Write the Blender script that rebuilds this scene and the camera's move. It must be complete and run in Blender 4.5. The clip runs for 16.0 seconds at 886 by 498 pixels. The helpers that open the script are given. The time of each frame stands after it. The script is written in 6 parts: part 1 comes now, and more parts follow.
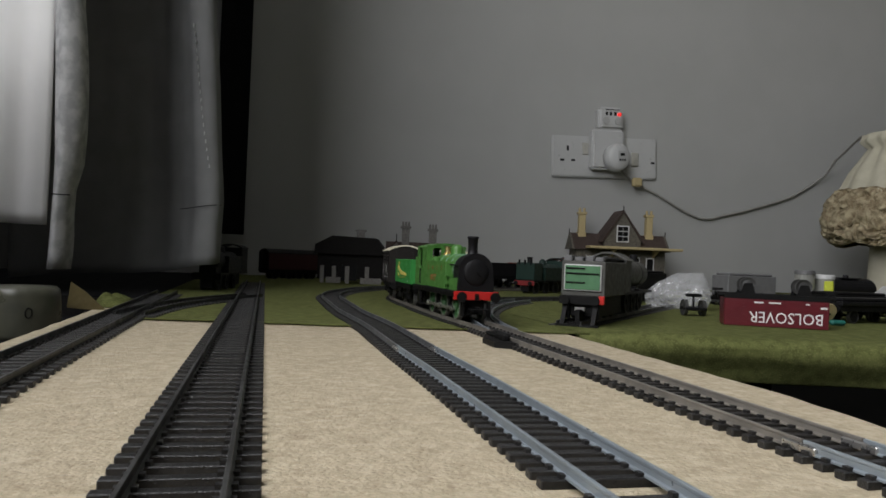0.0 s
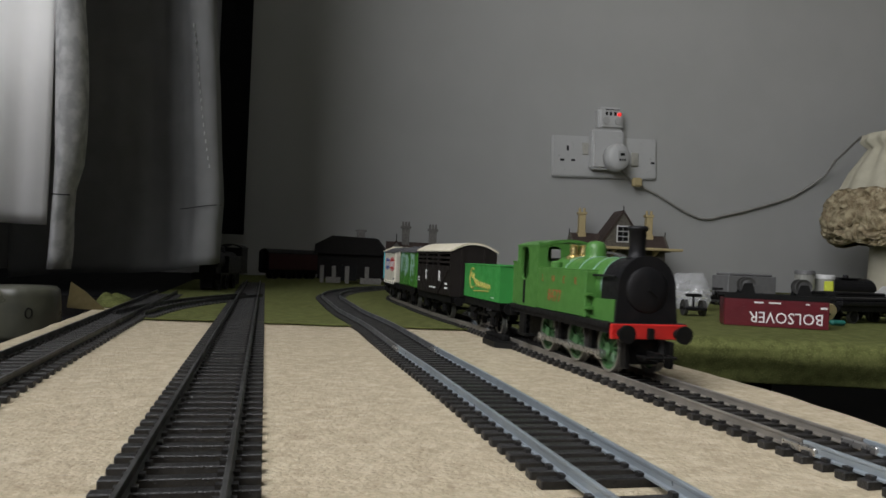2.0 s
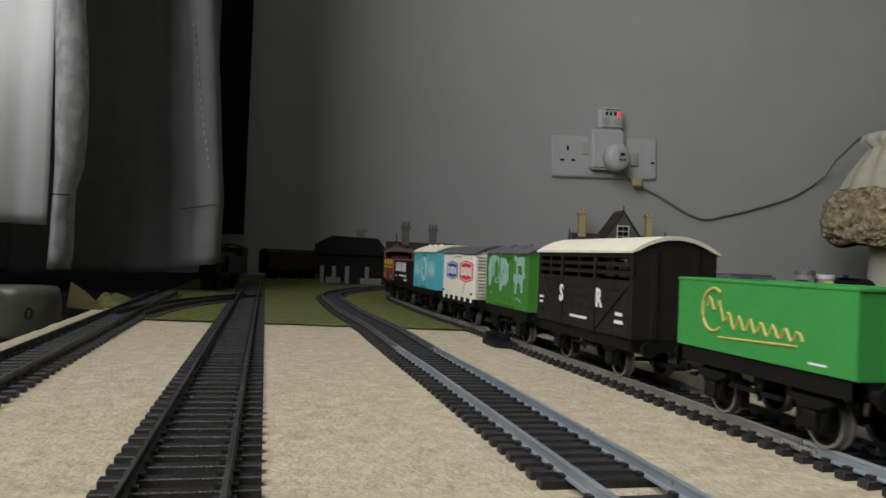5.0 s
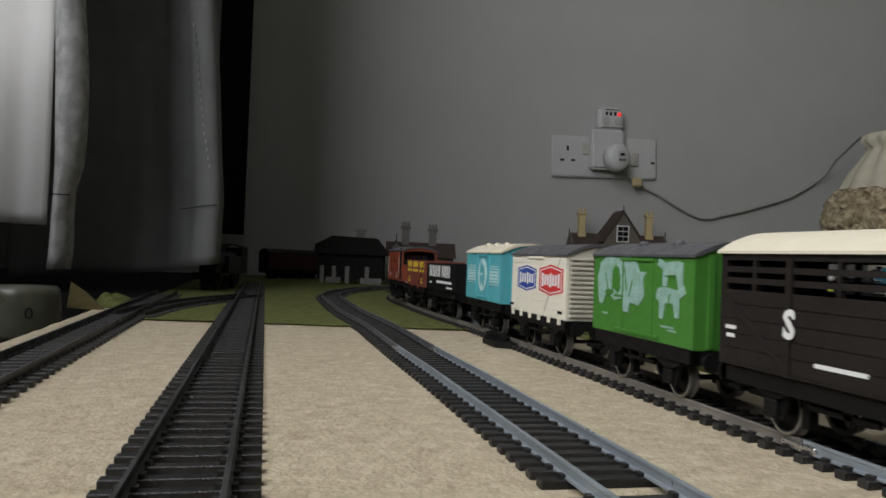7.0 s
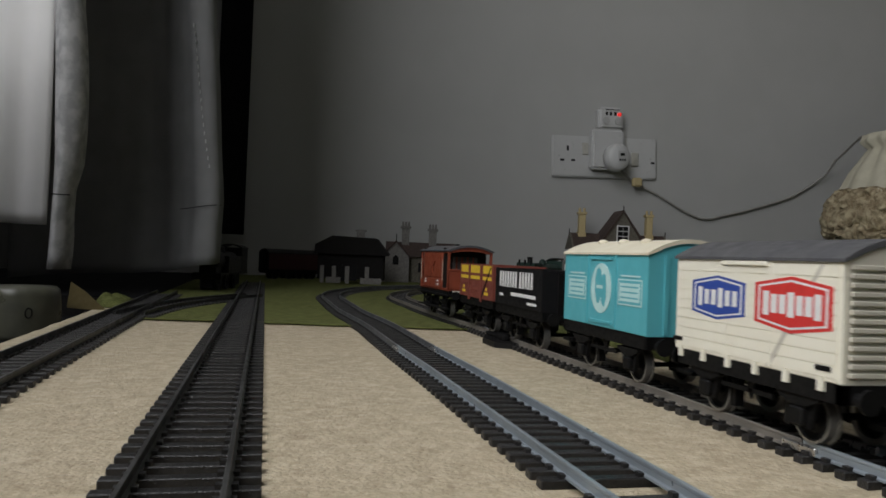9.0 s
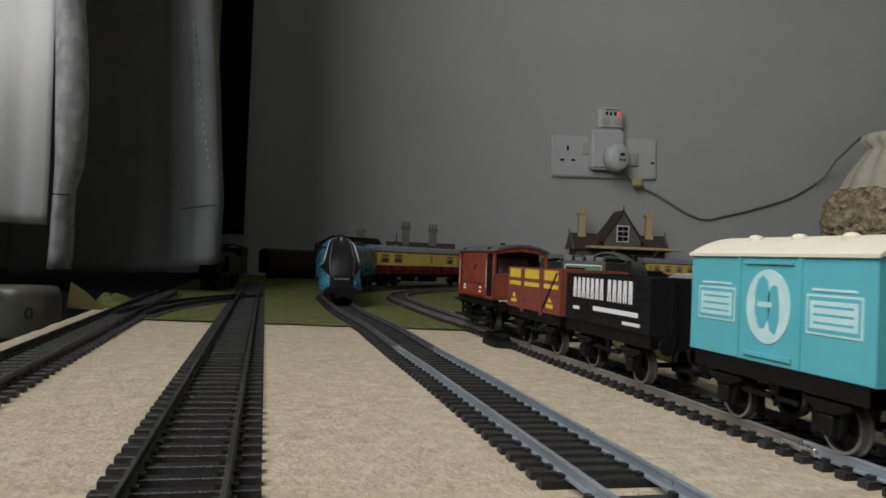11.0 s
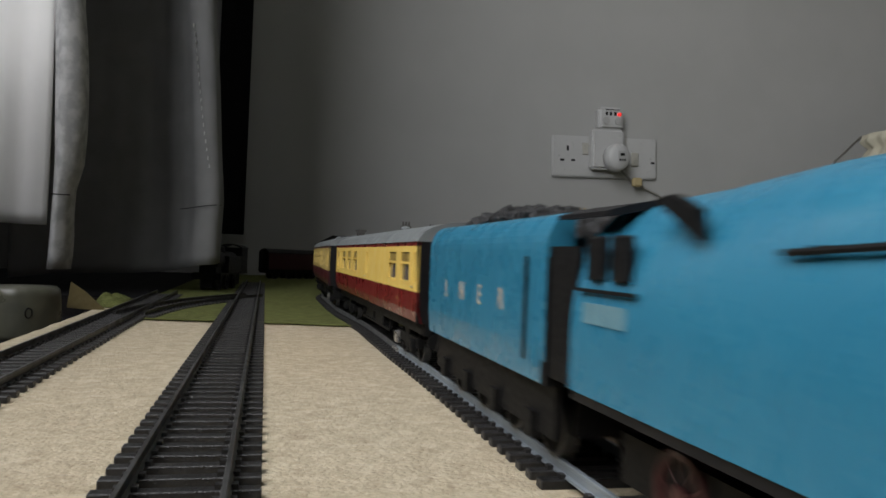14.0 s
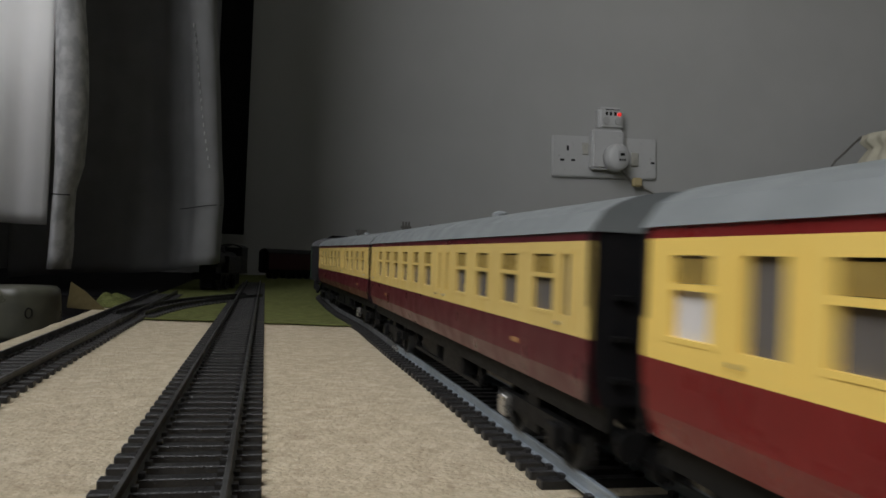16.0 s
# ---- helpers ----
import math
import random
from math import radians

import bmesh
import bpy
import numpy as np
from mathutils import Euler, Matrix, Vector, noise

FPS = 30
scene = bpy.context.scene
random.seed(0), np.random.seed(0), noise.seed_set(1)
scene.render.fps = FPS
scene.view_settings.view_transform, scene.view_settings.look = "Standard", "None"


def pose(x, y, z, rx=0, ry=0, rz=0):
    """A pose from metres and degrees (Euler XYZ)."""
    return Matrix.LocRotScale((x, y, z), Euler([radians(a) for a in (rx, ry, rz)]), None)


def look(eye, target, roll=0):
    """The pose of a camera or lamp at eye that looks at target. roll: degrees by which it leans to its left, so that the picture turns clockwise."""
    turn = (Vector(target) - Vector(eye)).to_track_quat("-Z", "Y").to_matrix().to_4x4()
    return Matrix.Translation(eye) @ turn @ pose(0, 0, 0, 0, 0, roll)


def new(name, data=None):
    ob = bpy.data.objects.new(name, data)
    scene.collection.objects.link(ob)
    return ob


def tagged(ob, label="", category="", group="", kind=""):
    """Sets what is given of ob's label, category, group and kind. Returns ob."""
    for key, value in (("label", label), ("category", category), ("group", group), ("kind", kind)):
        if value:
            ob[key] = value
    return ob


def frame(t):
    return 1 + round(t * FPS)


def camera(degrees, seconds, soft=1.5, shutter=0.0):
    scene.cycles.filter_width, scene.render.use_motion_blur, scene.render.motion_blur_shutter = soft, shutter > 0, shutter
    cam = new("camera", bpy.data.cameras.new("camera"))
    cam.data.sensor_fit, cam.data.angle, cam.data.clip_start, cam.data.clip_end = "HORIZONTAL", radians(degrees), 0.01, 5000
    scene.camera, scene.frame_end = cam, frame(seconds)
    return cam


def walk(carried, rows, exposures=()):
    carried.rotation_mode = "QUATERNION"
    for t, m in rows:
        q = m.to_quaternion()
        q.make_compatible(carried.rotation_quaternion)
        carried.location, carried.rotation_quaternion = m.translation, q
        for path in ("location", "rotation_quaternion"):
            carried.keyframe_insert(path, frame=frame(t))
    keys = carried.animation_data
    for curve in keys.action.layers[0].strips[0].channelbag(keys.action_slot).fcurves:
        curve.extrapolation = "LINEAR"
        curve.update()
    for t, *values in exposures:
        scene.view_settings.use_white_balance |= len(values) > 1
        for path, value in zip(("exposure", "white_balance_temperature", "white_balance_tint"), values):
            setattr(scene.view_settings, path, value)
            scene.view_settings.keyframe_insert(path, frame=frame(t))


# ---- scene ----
# Camera: stands still on the baseboard, a little rolled
U = 0.001  # drawing unit: one millimetre
cam = camera(60.12, 16.0, soft=1.6, shutter=0.5)
EYE = Vector((0.0, 0.0, 0.046))
YAW, PITCH, ROLL = radians(13.05), radians(0.65), 2.33
AIM = EYE + Vector((math.sin(YAW) * math.cos(PITCH), math.cos(YAW) * math.cos(PITCH), math.sin(PITCH)))
STAND = look(EYE, AIM, ROLL)
walk(cam, [(0.0, STAND), (16.0, STAND)], exposures=[(0.0, 0.0), (4.0, 0.0), (6.5, -0.2), (8.0, -0.25), (9.0, -0.38), (10.3, -0.25), (11.5, -0.15), (12.5, 0.08), (13.0, 0.18), (14.0, 0.0), (14.5, -0.12), (15.0, -0.30), (15.5, -0.42), (16.0, -0.40)])

# ---- light: grey daylight through the window of the west wall ----
world = bpy.data.worlds.new("sky")
scene.world = world
world.use_nodes = True
wn = world.node_tree.nodes
sky = wn.new("ShaderNodeTexSky")
sky.sky_type = "NISHITA"
sky.sun_disc = False
sky.sun_elevation, sky.sun_rotation = radians(40), radians(240)
world.node_tree.links.new(sky.outputs[0], wn["Background"].inputs[0])
wn["Background"].inputs[1].default_value = 0.1
WIN = dict(x=-0.42, y0=-1.10, y1=0.61, z0=0.36, z1=1.58)
lamp = bpy.data.lights.new("window_daylight", "AREA")
lamp.shape, lamp.size, lamp.size_y = "RECTANGLE", WIN["z1"] - WIN["z0"], WIN["y1"] - WIN["y0"]
lamp.energy, lamp.color = 40.0, (0.98, 0.98, 1.0)
lamp_ob = new("window_daylight", lamp)
lamp_ob.matrix_world = look((WIN["x"] - 0.02, (WIN["y0"] + WIN["y1"]) / 2, (WIN["z0"] + WIN["z1"]) / 2),
                            (1.0, (WIN["y0"] + WIN["y1"]) / 2, (WIN["z0"] + WIN["z1"]) / 2))


# ---- materials ----
def mat(name, base, rough=0.6, metal=0.0, spots=None, scale=400.0, amount=0.5, fine=None, bump=0.0, bump_scale=1500.0,
        spec=0.5, wear=None, alpha=None, vary=0.0, flakes=None):
    """A surface with its colour, blotches of a second colour, fine grain and relief. Scales are per metre."""
    m = bpy.data.materials.new(name)
    m.use_nodes = True
    nt = m.node_tree
    n, l = nt.nodes, nt.links
    b = n["Principled BSDF"]
    b.inputs["Roughness"].default_value = rough
    b.inputs["Metallic"].default_value = metal
    b.inputs["Specular IOR Level"].default_value = spec
    co = n.new("ShaderNodeTexCoord").outputs["Object"]
    col = None

    def tex(s, detail=4.0, lo=0.4, hi=0.6):
        t = n.new("ShaderNodeTexNoise")
        t.inputs["Scale"].default_value = s
        t.inputs["Detail"].default_value = detail
        l.new(co, t.inputs["Vector"])
        r = n.new("ShaderNodeMapRange")
        r.inputs["From Min"].default_value, r.inputs["From Max"].default_value = lo, hi
        l.new(t.outputs[0], r.inputs["Value"])
        return r.outputs[0]

    def mixed(a, c, fac, amt=1.0):
        x = n.new("ShaderNodeMix")
        x.data_type = "RGBA"
        if fac is None:
            x.inputs[0].default_value = amt
        else:
            k = n.new("ShaderNodeMath")
            k.operation = "MULTIPLY"
            k.inputs[1].default_value = amt
            l.new(fac, k.inputs[0])
            l.new(k.outputs[0], x.inputs[0])
        for sock, v in ((x.inputs[6], a), (x.inputs[7], c)):
            if isinstance(v, tuple):
                sock.default_value = (*v[:3], 1)
            else:
                l.new(v, sock)
        return x.outputs[2]

    col = base
    second = spots or tuple(v * 0.75 for v in base)
    col = mixed(col, second, tex(scale), amount)
    if flakes:
        # pressed wood flakes, each of its own tone, at two sizes
        for size, tone, amt in flakes:
            mp = n.new("ShaderNodeMapping")
            mp.inputs["Rotation"].default_value = (0, 0, 0.5 + size * 0.01)
            mp.inputs["Scale"].default_value = (size, size * 0.85, size)
            l.new(co, mp.inputs["Vector"])
            wob = n.new("ShaderNodeTexNoise")
            wob.inputs["Scale"].default_value = size * 1.3
            l.new(co, wob.inputs["Vector"])
            add = n.new("ShaderNodeVectorMath")
            add.operation = "MULTIPLY_ADD"
            add.inputs[1].default_value = (1.6, 1.6, 1.6)
            l.new(wob.outputs["Color"], add.inputs[0])
            l.new(mp.outputs[0], add.inputs[2])
            vor = n.new("ShaderNodeTexVoronoi")
            vor.inputs["Scale"].default_value = 1.0
            l.new(add.outputs[0], vor.inputs["Vector"])
            sep = n.new("ShaderNodeSeparateColor")
            l.new(vor.outputs["Color"], sep.inputs[0])
            col = mixed(col, tone, sep.outputs[0], amt)
    if fine:
        col = mixed(col, fine, tex(scale * 6, 2.0, 0.5, 0.7), 0.6)
    if wear:
        col = mixed(col, wear, tex(scale * 0.15, 6.0, 0.55, 0.75), 0.6)
    if vary:
        info = n.new("ShaderNodeObjectInfo")
        col = mixed(col, tuple(v * (1 - vary) for v in base), info.outputs["Random"], 1.0)
    l.new(col, b.inputs["Base Color"])
    rr = n.new("ShaderNodeMapRange")
    rr.inputs["To Min"].default_value, rr.inputs["To Max"].default_value = max(rough - 0.1, 0.02), min(rough + 0.12, 1)
    l.new(tex(scale * 2.3, 3.0, 0.3, 0.7), rr.inputs["Value"])
    l.new(rr.outputs[0], b.inputs["Roughness"])
    if bump:
        bp = n.new("ShaderNodeBump")
        bp.inputs["Strength"].default_value = min(bump, 1.0)
        bp.inputs["Distance"].default_value = 0.0004
        l.new(tex(bump_scale, 5.0, 0.3, 0.7), bp.inputs["Height"])
        l.new(bp.outputs[0], b.inputs["Normal"])
    if alpha is not None:
        b.inputs["Alpha"].default_value = alpha
    return m


M = {}
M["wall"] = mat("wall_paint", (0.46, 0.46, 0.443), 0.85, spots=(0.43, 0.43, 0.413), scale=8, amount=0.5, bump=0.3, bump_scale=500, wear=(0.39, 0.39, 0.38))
# West, south and east walls: colour darkened for shade and less bounced light
M["shaded_wall"] = mat("shade_darkened_paint", (0.16, 0.16, 0.155), 0.9, scale=5)
# Floor colour near black, standing in for the shaded gap below the felt
M["carpet"] = mat("carpet", (0.02, 0.018, 0.018), 1.0, scale=300, bump=0.6)
M["chip"] = mat("chipboard", (0.47, 0.40, 0.275), 0.85, spots=(0.42, 0.35, 0.235), scale=25, amount=0.5,
                fine=(0.60, 0.53, 0.39), bump=0.9, bump_scale=700, wear=(0.44, 0.37, 0.25),
                flakes=((230, (0.31, 0.245, 0.16), 0.45), (480, (0.64, 0.565, 0.41), 0.5), (800, (0.27, 0.205, 0.125), 0.35)))
M["felt"] = mat("green_felt", (0.135, 0.148, 0.05), 1.0, spots=(0.078, 0.088, 0.027), scale=140, amount=0.85, fine=(0.21, 0.215, 0.085),
                bump=0.9, bump_scale=1400, spec=0.1, wear=(0.09, 0.1, 0.03))
M["sleeper"] = mat("sleeper_plastic", (0.018, 0.017, 0.0165), 0.42, spec=0.5, spots=(0.03, 0.029, 0.028), scale=300, bump=0.4, vary=0.45)
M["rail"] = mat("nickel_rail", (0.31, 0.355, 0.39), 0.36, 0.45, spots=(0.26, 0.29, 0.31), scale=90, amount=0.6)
# Darker grey rail of the outer track beyond its joint
M["rail_far"] = mat("dark_grey_rail", (0.15, 0.155, 0.16), 0.45, 0.45, spots=(0.09, 0.092, 0.095), scale=80, amount=0.6)
M["rail_old"] = mat("dull_steel_rail", (0.24, 0.22, 0.19), 0.5, 0.35, spots=(0.15, 0.14, 0.125), scale=70, amount=0.7)
M["rail_dark"] = mat("weathered_rail", (0.10, 0.10, 0.097), 0.4, 0.6, spots=(0.05, 0.048, 0.045), scale=60, amount=0.6)
M["curtain"] = mat("grey_curtain", (0.25, 0.25, 0.248), 0.95, scale=30, amount=0.35, bump=0.5, bump_scale=2500, spec=0.1)
M["lining"] = mat("white_lining", (0.86, 0.85, 0.82), 0.95, scale=20, amount=0.1, bump=0.4, bump_scale=2500, spec=0.1)
# White lining toned down to grey: the edge's shade is in this colour
M["strip"] = mat("shaded_lining_edge", (0.52, 0.52, 0.51), 0.95, scale=90, spots=(0.27, 0.27, 0.265), amount=0.6, bump=0.5, bump_scale=1500, spec=0.1)
M["black_cloth_and_shade"] = mat("black_blind_and_shade", (0.012, 0.012, 0.013), 0.95, scale=50, spec=0.1)
M["white_plastic"] = mat("white_plastic", (0.56, 0.56, 0.55), 0.35, scale=40, amount=0.08)
M["grey_plastic"] = mat("off_white_plastic", (0.46, 0.46, 0.45), 0.4, scale=40, amount=0.1)
M["dark"] = mat("dark_plastic", (0.005, 0.005, 0.005), 0.6, scale=300, spots=(0.009, 0.0085, 0.008), spec=0.18)
M["black"] = mat("black_paint", (0.007, 0.007, 0.008), 0.5, scale=200, spots=(0.012, 0.011, 0.011), spec=0.25)
M["loco_green"] = mat("apple_green_paint", (0.072, 0.198, 0.042), 0.38, scale=120, spots=(0.058, 0.165, 0.036), amount=0.4)
M["wagon_green"] = mat("bright_green_plastic", (0.045, 0.28, 0.06), 0.4, scale=120, spots=(0.04, 0.24, 0.05), amount=0.4)
M["van_green"] = mat("grass_green_plastic", (0.06, 0.20, 0.032), 0.4, scale=120, spots=(0.045, 0.2, 0.025), amount=0.4)
M["red"] = mat("vermilion_paint", (0.55, 0.025, 0.02), 0.35, scale=150, spots=(0.45, 0.02, 0.018))
M["cream"] = mat("cream_plastic", (0.82, 0.79, 0.66), 0.42, scale=90, spots=(0.77, 0.73, 0.59), amount=0.4)
M["cream_roof"] = mat("cream_roof", (0.72, 0.67, 0.52), 0.5, scale=90, spots=(0.66, 0.6, 0.45), amount=0.4)
M["louvre"] = mat("buff_louvre", (0.58, 0.55, 0.46), 0.5, scale=90)
M["roof_grey"] = mat("dark_grey_roof", (0.075, 0.075, 0.08), 0.5, scale=100, spots=(0.1, 0.1, 0.1))
M["turquoise"] = mat("turquoise_plastic", (0.10, 0.42, 0.47), 0.4, scale=90, spots=(0.09, 0.37, 0.42), amount=0.4)
M["bauxite"] = mat("bauxite_paint", (0.235, 0.052, 0.025), 0.45, scale=120, spots=(0.19, 0.042, 0.021), amount=0.5)
M["wagon_brown"] = mat("red_brown_paint", (0.185, 0.052, 0.037), 0.5, scale=120, spots=(0.2, 0.05, 0.033), amount=0.5)
M["van_brown"] = mat("dark_brown_plastic", (0.016, 0.0135, 0.012), 0.5, scale=150, spots=(0.022, 0.018, 0.016), spec=0.25)
M["a4_blue"] = mat("garter_blue_paint", (0.028, 0.175, 0.275), 0.28, scale=60, spots=(0.024, 0.15, 0.245), amount=0.4)
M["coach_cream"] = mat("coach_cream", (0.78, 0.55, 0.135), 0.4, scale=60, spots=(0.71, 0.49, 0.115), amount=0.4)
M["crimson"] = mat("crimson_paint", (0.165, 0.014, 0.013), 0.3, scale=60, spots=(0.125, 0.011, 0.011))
M["vent"] = mat("brown_ventilator_glass", (0.24, 0.165, 0.045), 0.35, scale=200, spots=(0.34, 0.24, 0.06), amount=0.7)
M["coach_roof"] = mat("coach_roof_grey", (0.185, 0.20, 0.20), 0.42, scale=60, spots=(0.14, 0.155, 0.155), amount=0.5)
M["coach_green"] = mat("coach_green", (0.02, 0.06, 0.03), 0.4, scale=60)
M["tyre"] = mat("worn_steel_tyre", (0.36, 0.355, 0.34), 0.35, 0.8, scale=200, amount=0.6)
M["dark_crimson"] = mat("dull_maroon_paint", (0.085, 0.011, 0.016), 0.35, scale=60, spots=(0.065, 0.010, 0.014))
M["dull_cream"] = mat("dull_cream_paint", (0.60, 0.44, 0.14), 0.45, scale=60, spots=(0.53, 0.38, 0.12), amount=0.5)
M["steel"] = mat("bright_steel", (0.55, 0.54, 0.52), 0.3, 0.9, scale=200, amount=0.3)
M["brass"] = mat("brass", (0.70, 0.55, 0.25), 0.3, 0.9, scale=200, amount=0.3)
M["white_mark"] = mat("white_print", (0.75, 0.75, 0.73), 0.5, scale=500, amount=0.15)
M["yellow_mark"] = mat("yellow_print", (0.72, 0.50, 0.04), 0.5, scale=300, amount=0.3)
M["red_mark"] = mat("red_print", (0.62, 0.04, 0.035), 0.5, scale=300, amount=0.15)
M["blue_mark"] = mat("blue_print", (0.03, 0.07, 0.32), 0.5, scale=300, amount=0.15)
M["pale_mark"] = mat("pale_blue_print", (0.50, 0.72, 0.70), 0.5, scale=200, spots=(0.42, 0.64, 0.62), amount=0.5)
M["print_pale"] = mat("worn_pale_print", (0.28, 0.44, 0.39), 0.5, scale=260, spots=(0.17, 0.33, 0.22), amount=0.7, fine=(0.4, 0.55, 0.5))
M["orange_mark"] = mat("faded_orange_print", (0.30, 0.085, 0.03), 0.5, scale=300, amount=0.3)
M["pink_mark"] = mat("faded_gold_print", (0.46, 0.37, 0.26), 0.5, scale=300, amount=0.3)
M["gold_mark"] = mat("gold_print", (0.50, 0.42, 0.10), 0.5, scale=300, amount=0.3)
M["gauge_green"] = mat("pale_green_panel", (0.08, 0.20, 0.095), 0.45, scale=120)
M["tender_cream"] = mat("grey_cream_paint", (0.075, 0.075, 0.066), 0.5, scale=100)
M["dark_green"] = mat("dark_green_paint", (0.012, 0.032, 0.024), 0.45, scale=100)
M["maroon"] = mat("maroon_plastic", (0.115, 0.011, 0.017), 0.4, scale=120)
M["slate"] = mat("brown_slates", (0.075, 0.05, 0.04), 0.8, scale=700, spots=(0.045, 0.03, 0.026), amount=0.9, bump=0.6)
M["masonry"] = mat("card_masonry", (0.16, 0.145, 0.115), 0.85, scale=600, spots=(0.08, 0.07, 0.055), amount=0.9, bump=0.6)
M["stone_buff"] = mat("buff_card", (0.52, 0.42, 0.22), 0.8, scale=300, spots=(0.42, 0.33, 0.17))
M["stone_grey"] = mat("grey_card", (0.22, 0.21, 0.19), 0.85, scale=400, spots=(0.15, 0.14, 0.13), amount=0.8)
M["dark_card"] = mat("dark_card", (0.012, 0.011, 0.0105), 0.9, scale=400, spots=(0.018, 0.016, 0.015), spec=0.15)
M["clear"] = mat("clear_film", (0.72, 0.73, 0.74), 0.12, scale=100, amount=0.2, alpha=0.34, spec=0.9)
M["cloth_cream"] = mat("cream_satin", (0.52, 0.49, 0.38), 0.6, scale=40, spots=(0.42, 0.39, 0.30), amount=0.5)
# Dark blotches in the lace stand in for shade in its creases
M["cloth_lace"] = mat("tan_lace", (0.47, 0.40, 0.26), 0.9, scale=70, spots=(0.20, 0.15, 0.085), amount=0.9, fine=(0.46, 0.39, 0.25), bump=1.0, bump_scale=500)
M["cable"] = mat("cream_cable", (0.33, 0.32, 0.29), 0.5, scale=100)
# Yellow darkened: the shade over the scrap is in its colour
M["paper_yellow"] = mat("yellow_scrap", (0.11, 0.085, 0.03), 0.85, scale=150)
M["rubber_teal"] = mat("teal_plastic", (0.02, 0.16, 0.13), 0.5, scale=100)
M["coal"] = mat("coal", (0.012, 0.012, 0.012), 0.5, scale=600, bump=0.8)
M["grey_load"] = mat("grey_plastic_body", (0.14, 0.14, 0.14), 0.5, scale=120)
M["pot"] = mat("translucent_pot", (0.085, 0.085, 0.06), 0.35, scale=40, spots=(0.05, 0.05, 0.036), amount=0.8)
M["switch"] = mat("yellowed_plastic", (0.50, 0.485, 0.43), 0.4, scale=60)
M["jar"] = mat("frosted_jar", (0.22, 0.22, 0.20), 0.4, scale=60, spots=(0.28, 0.28, 0.25))
M["lime"] = mat("lime_label", (0.50, 0.55, 0.03), 0.5, scale=100)
M["wheel_green"] = mat("green_wheel", (0.045, 0.125, 0.045), 0.45, scale=200, spots=(0.09, 0.2, 0.08))
M["faint_mark"] = mat("worn_gold_print", (0.16, 0.29, 0.33), 0.4, scale=400, amount=0.5)
M["faint_gold"] = mat("small_gold_print", (0.36, 0.18, 0.07), 0.4, scale=400, amount=0.5)
M["wheel_red"] = mat("red_oxide_wheel", (0.065, 0.02, 0.019), 0.45, scale=200)
M["glass_dark"] = mat("smoky_glazing", (0.10, 0.09, 0.08), 0.1, scale=60, spots=(0.16, 0.15, 0.14), amount=0.6, spec=0.8)
M["inner_white"] = mat("white_interior", (0.62, 0.60, 0.58), 0.5, scale=60)
lm = bpy.data.materials.new("red_indicator")
lm.use_nodes = True
lb = lm.node_tree.nodes["Principled BSDF"]
lb.inputs["Base Color"].default_value = (0.8, 0.05, 0.03, 1)
lb.inputs["Emission Color"].default_value = (1, 0.03, 0.03, 1)
lb.inputs["Emission Strength"].default_value = 0.9
M["led"] = lm
# Maroon darkened so the parked carriage carries the corner's shade
M["shaded_maroon"] = mat("shaded_maroon_plastic", (0.045, 0.008, 0.010), 0.5, scale=120)
M["dull_red"] = mat("dull_red_paint", (0.22, 0.02, 0.02), 0.5, scale=150)


# ---- mesh helpers (millimetres) ----
def part(name, bm, material, parent=None, label="", loc=None, smooth=False):
    """Links a bmesh drawn in millimetres as one mesh object under its thing."""
    me = bpy.data.meshes.new(name)
    for v in bm.verts:
        v.co *= U
    bmesh.ops.recalc_face_normals(bm, faces=bm.faces)
    bm.to_mesh(me)
    bm.free()
    if smooth:
        for p in me.polygons:
            p.use_smooth = True
    me.materials.append(M[material])
    ob = new(name, me)
    if parent is not None:
        ob.parent = parent
    if loc is not None:
        ob.location = Vector(loc) * U
    if label:
        ob["label"] = label
    return ob


def B(*boxes, bevel=0.0, seg=1):
    """Boxes (x0, x1, y0, y1, z0, z1), joined, with bevelled edges."""
    bm = bmesh.new()
    for x0, x1, y0, y1, z0, z1 in boxes:
        r = bmesh.ops.create_cube(bm, size=1)
        for v in r["verts"]:
            v.co = Vector(((x0 + x1) / 2 + v.co.x * (x1 - x0), (y0 + y1) / 2 + v.co.y * (y1 - y0), (z0 + z1) / 2 + v.co.z * (z1 - z0)))
    if bevel:
        bmesh.ops.bevel(bm, geom=bm.edges[:], offset=bevel, segments=seg, affect="EDGES")
    return bm


def cyl(bm, r, p, q, n=16, r2=None, cap=True):
    """A cylinder or cone from p to q."""
    p, q = Vector(p), Vector(q)
    d = q - p
    m = Matrix.Translation((p + q) / 2) @ d.to_track_quat("Z", "Y").to_matrix().to_4x4()
    bmesh.ops.create_cone(bm, cap_ends=cap, segments=n, radius1=r, radius2=r if r2 is None else r2, depth=d.length, matrix=m)
    return bm


def C(r, p, q, n=16, r2=None):
    return cyl(bmesh.new(), r, p, q, n, r2)


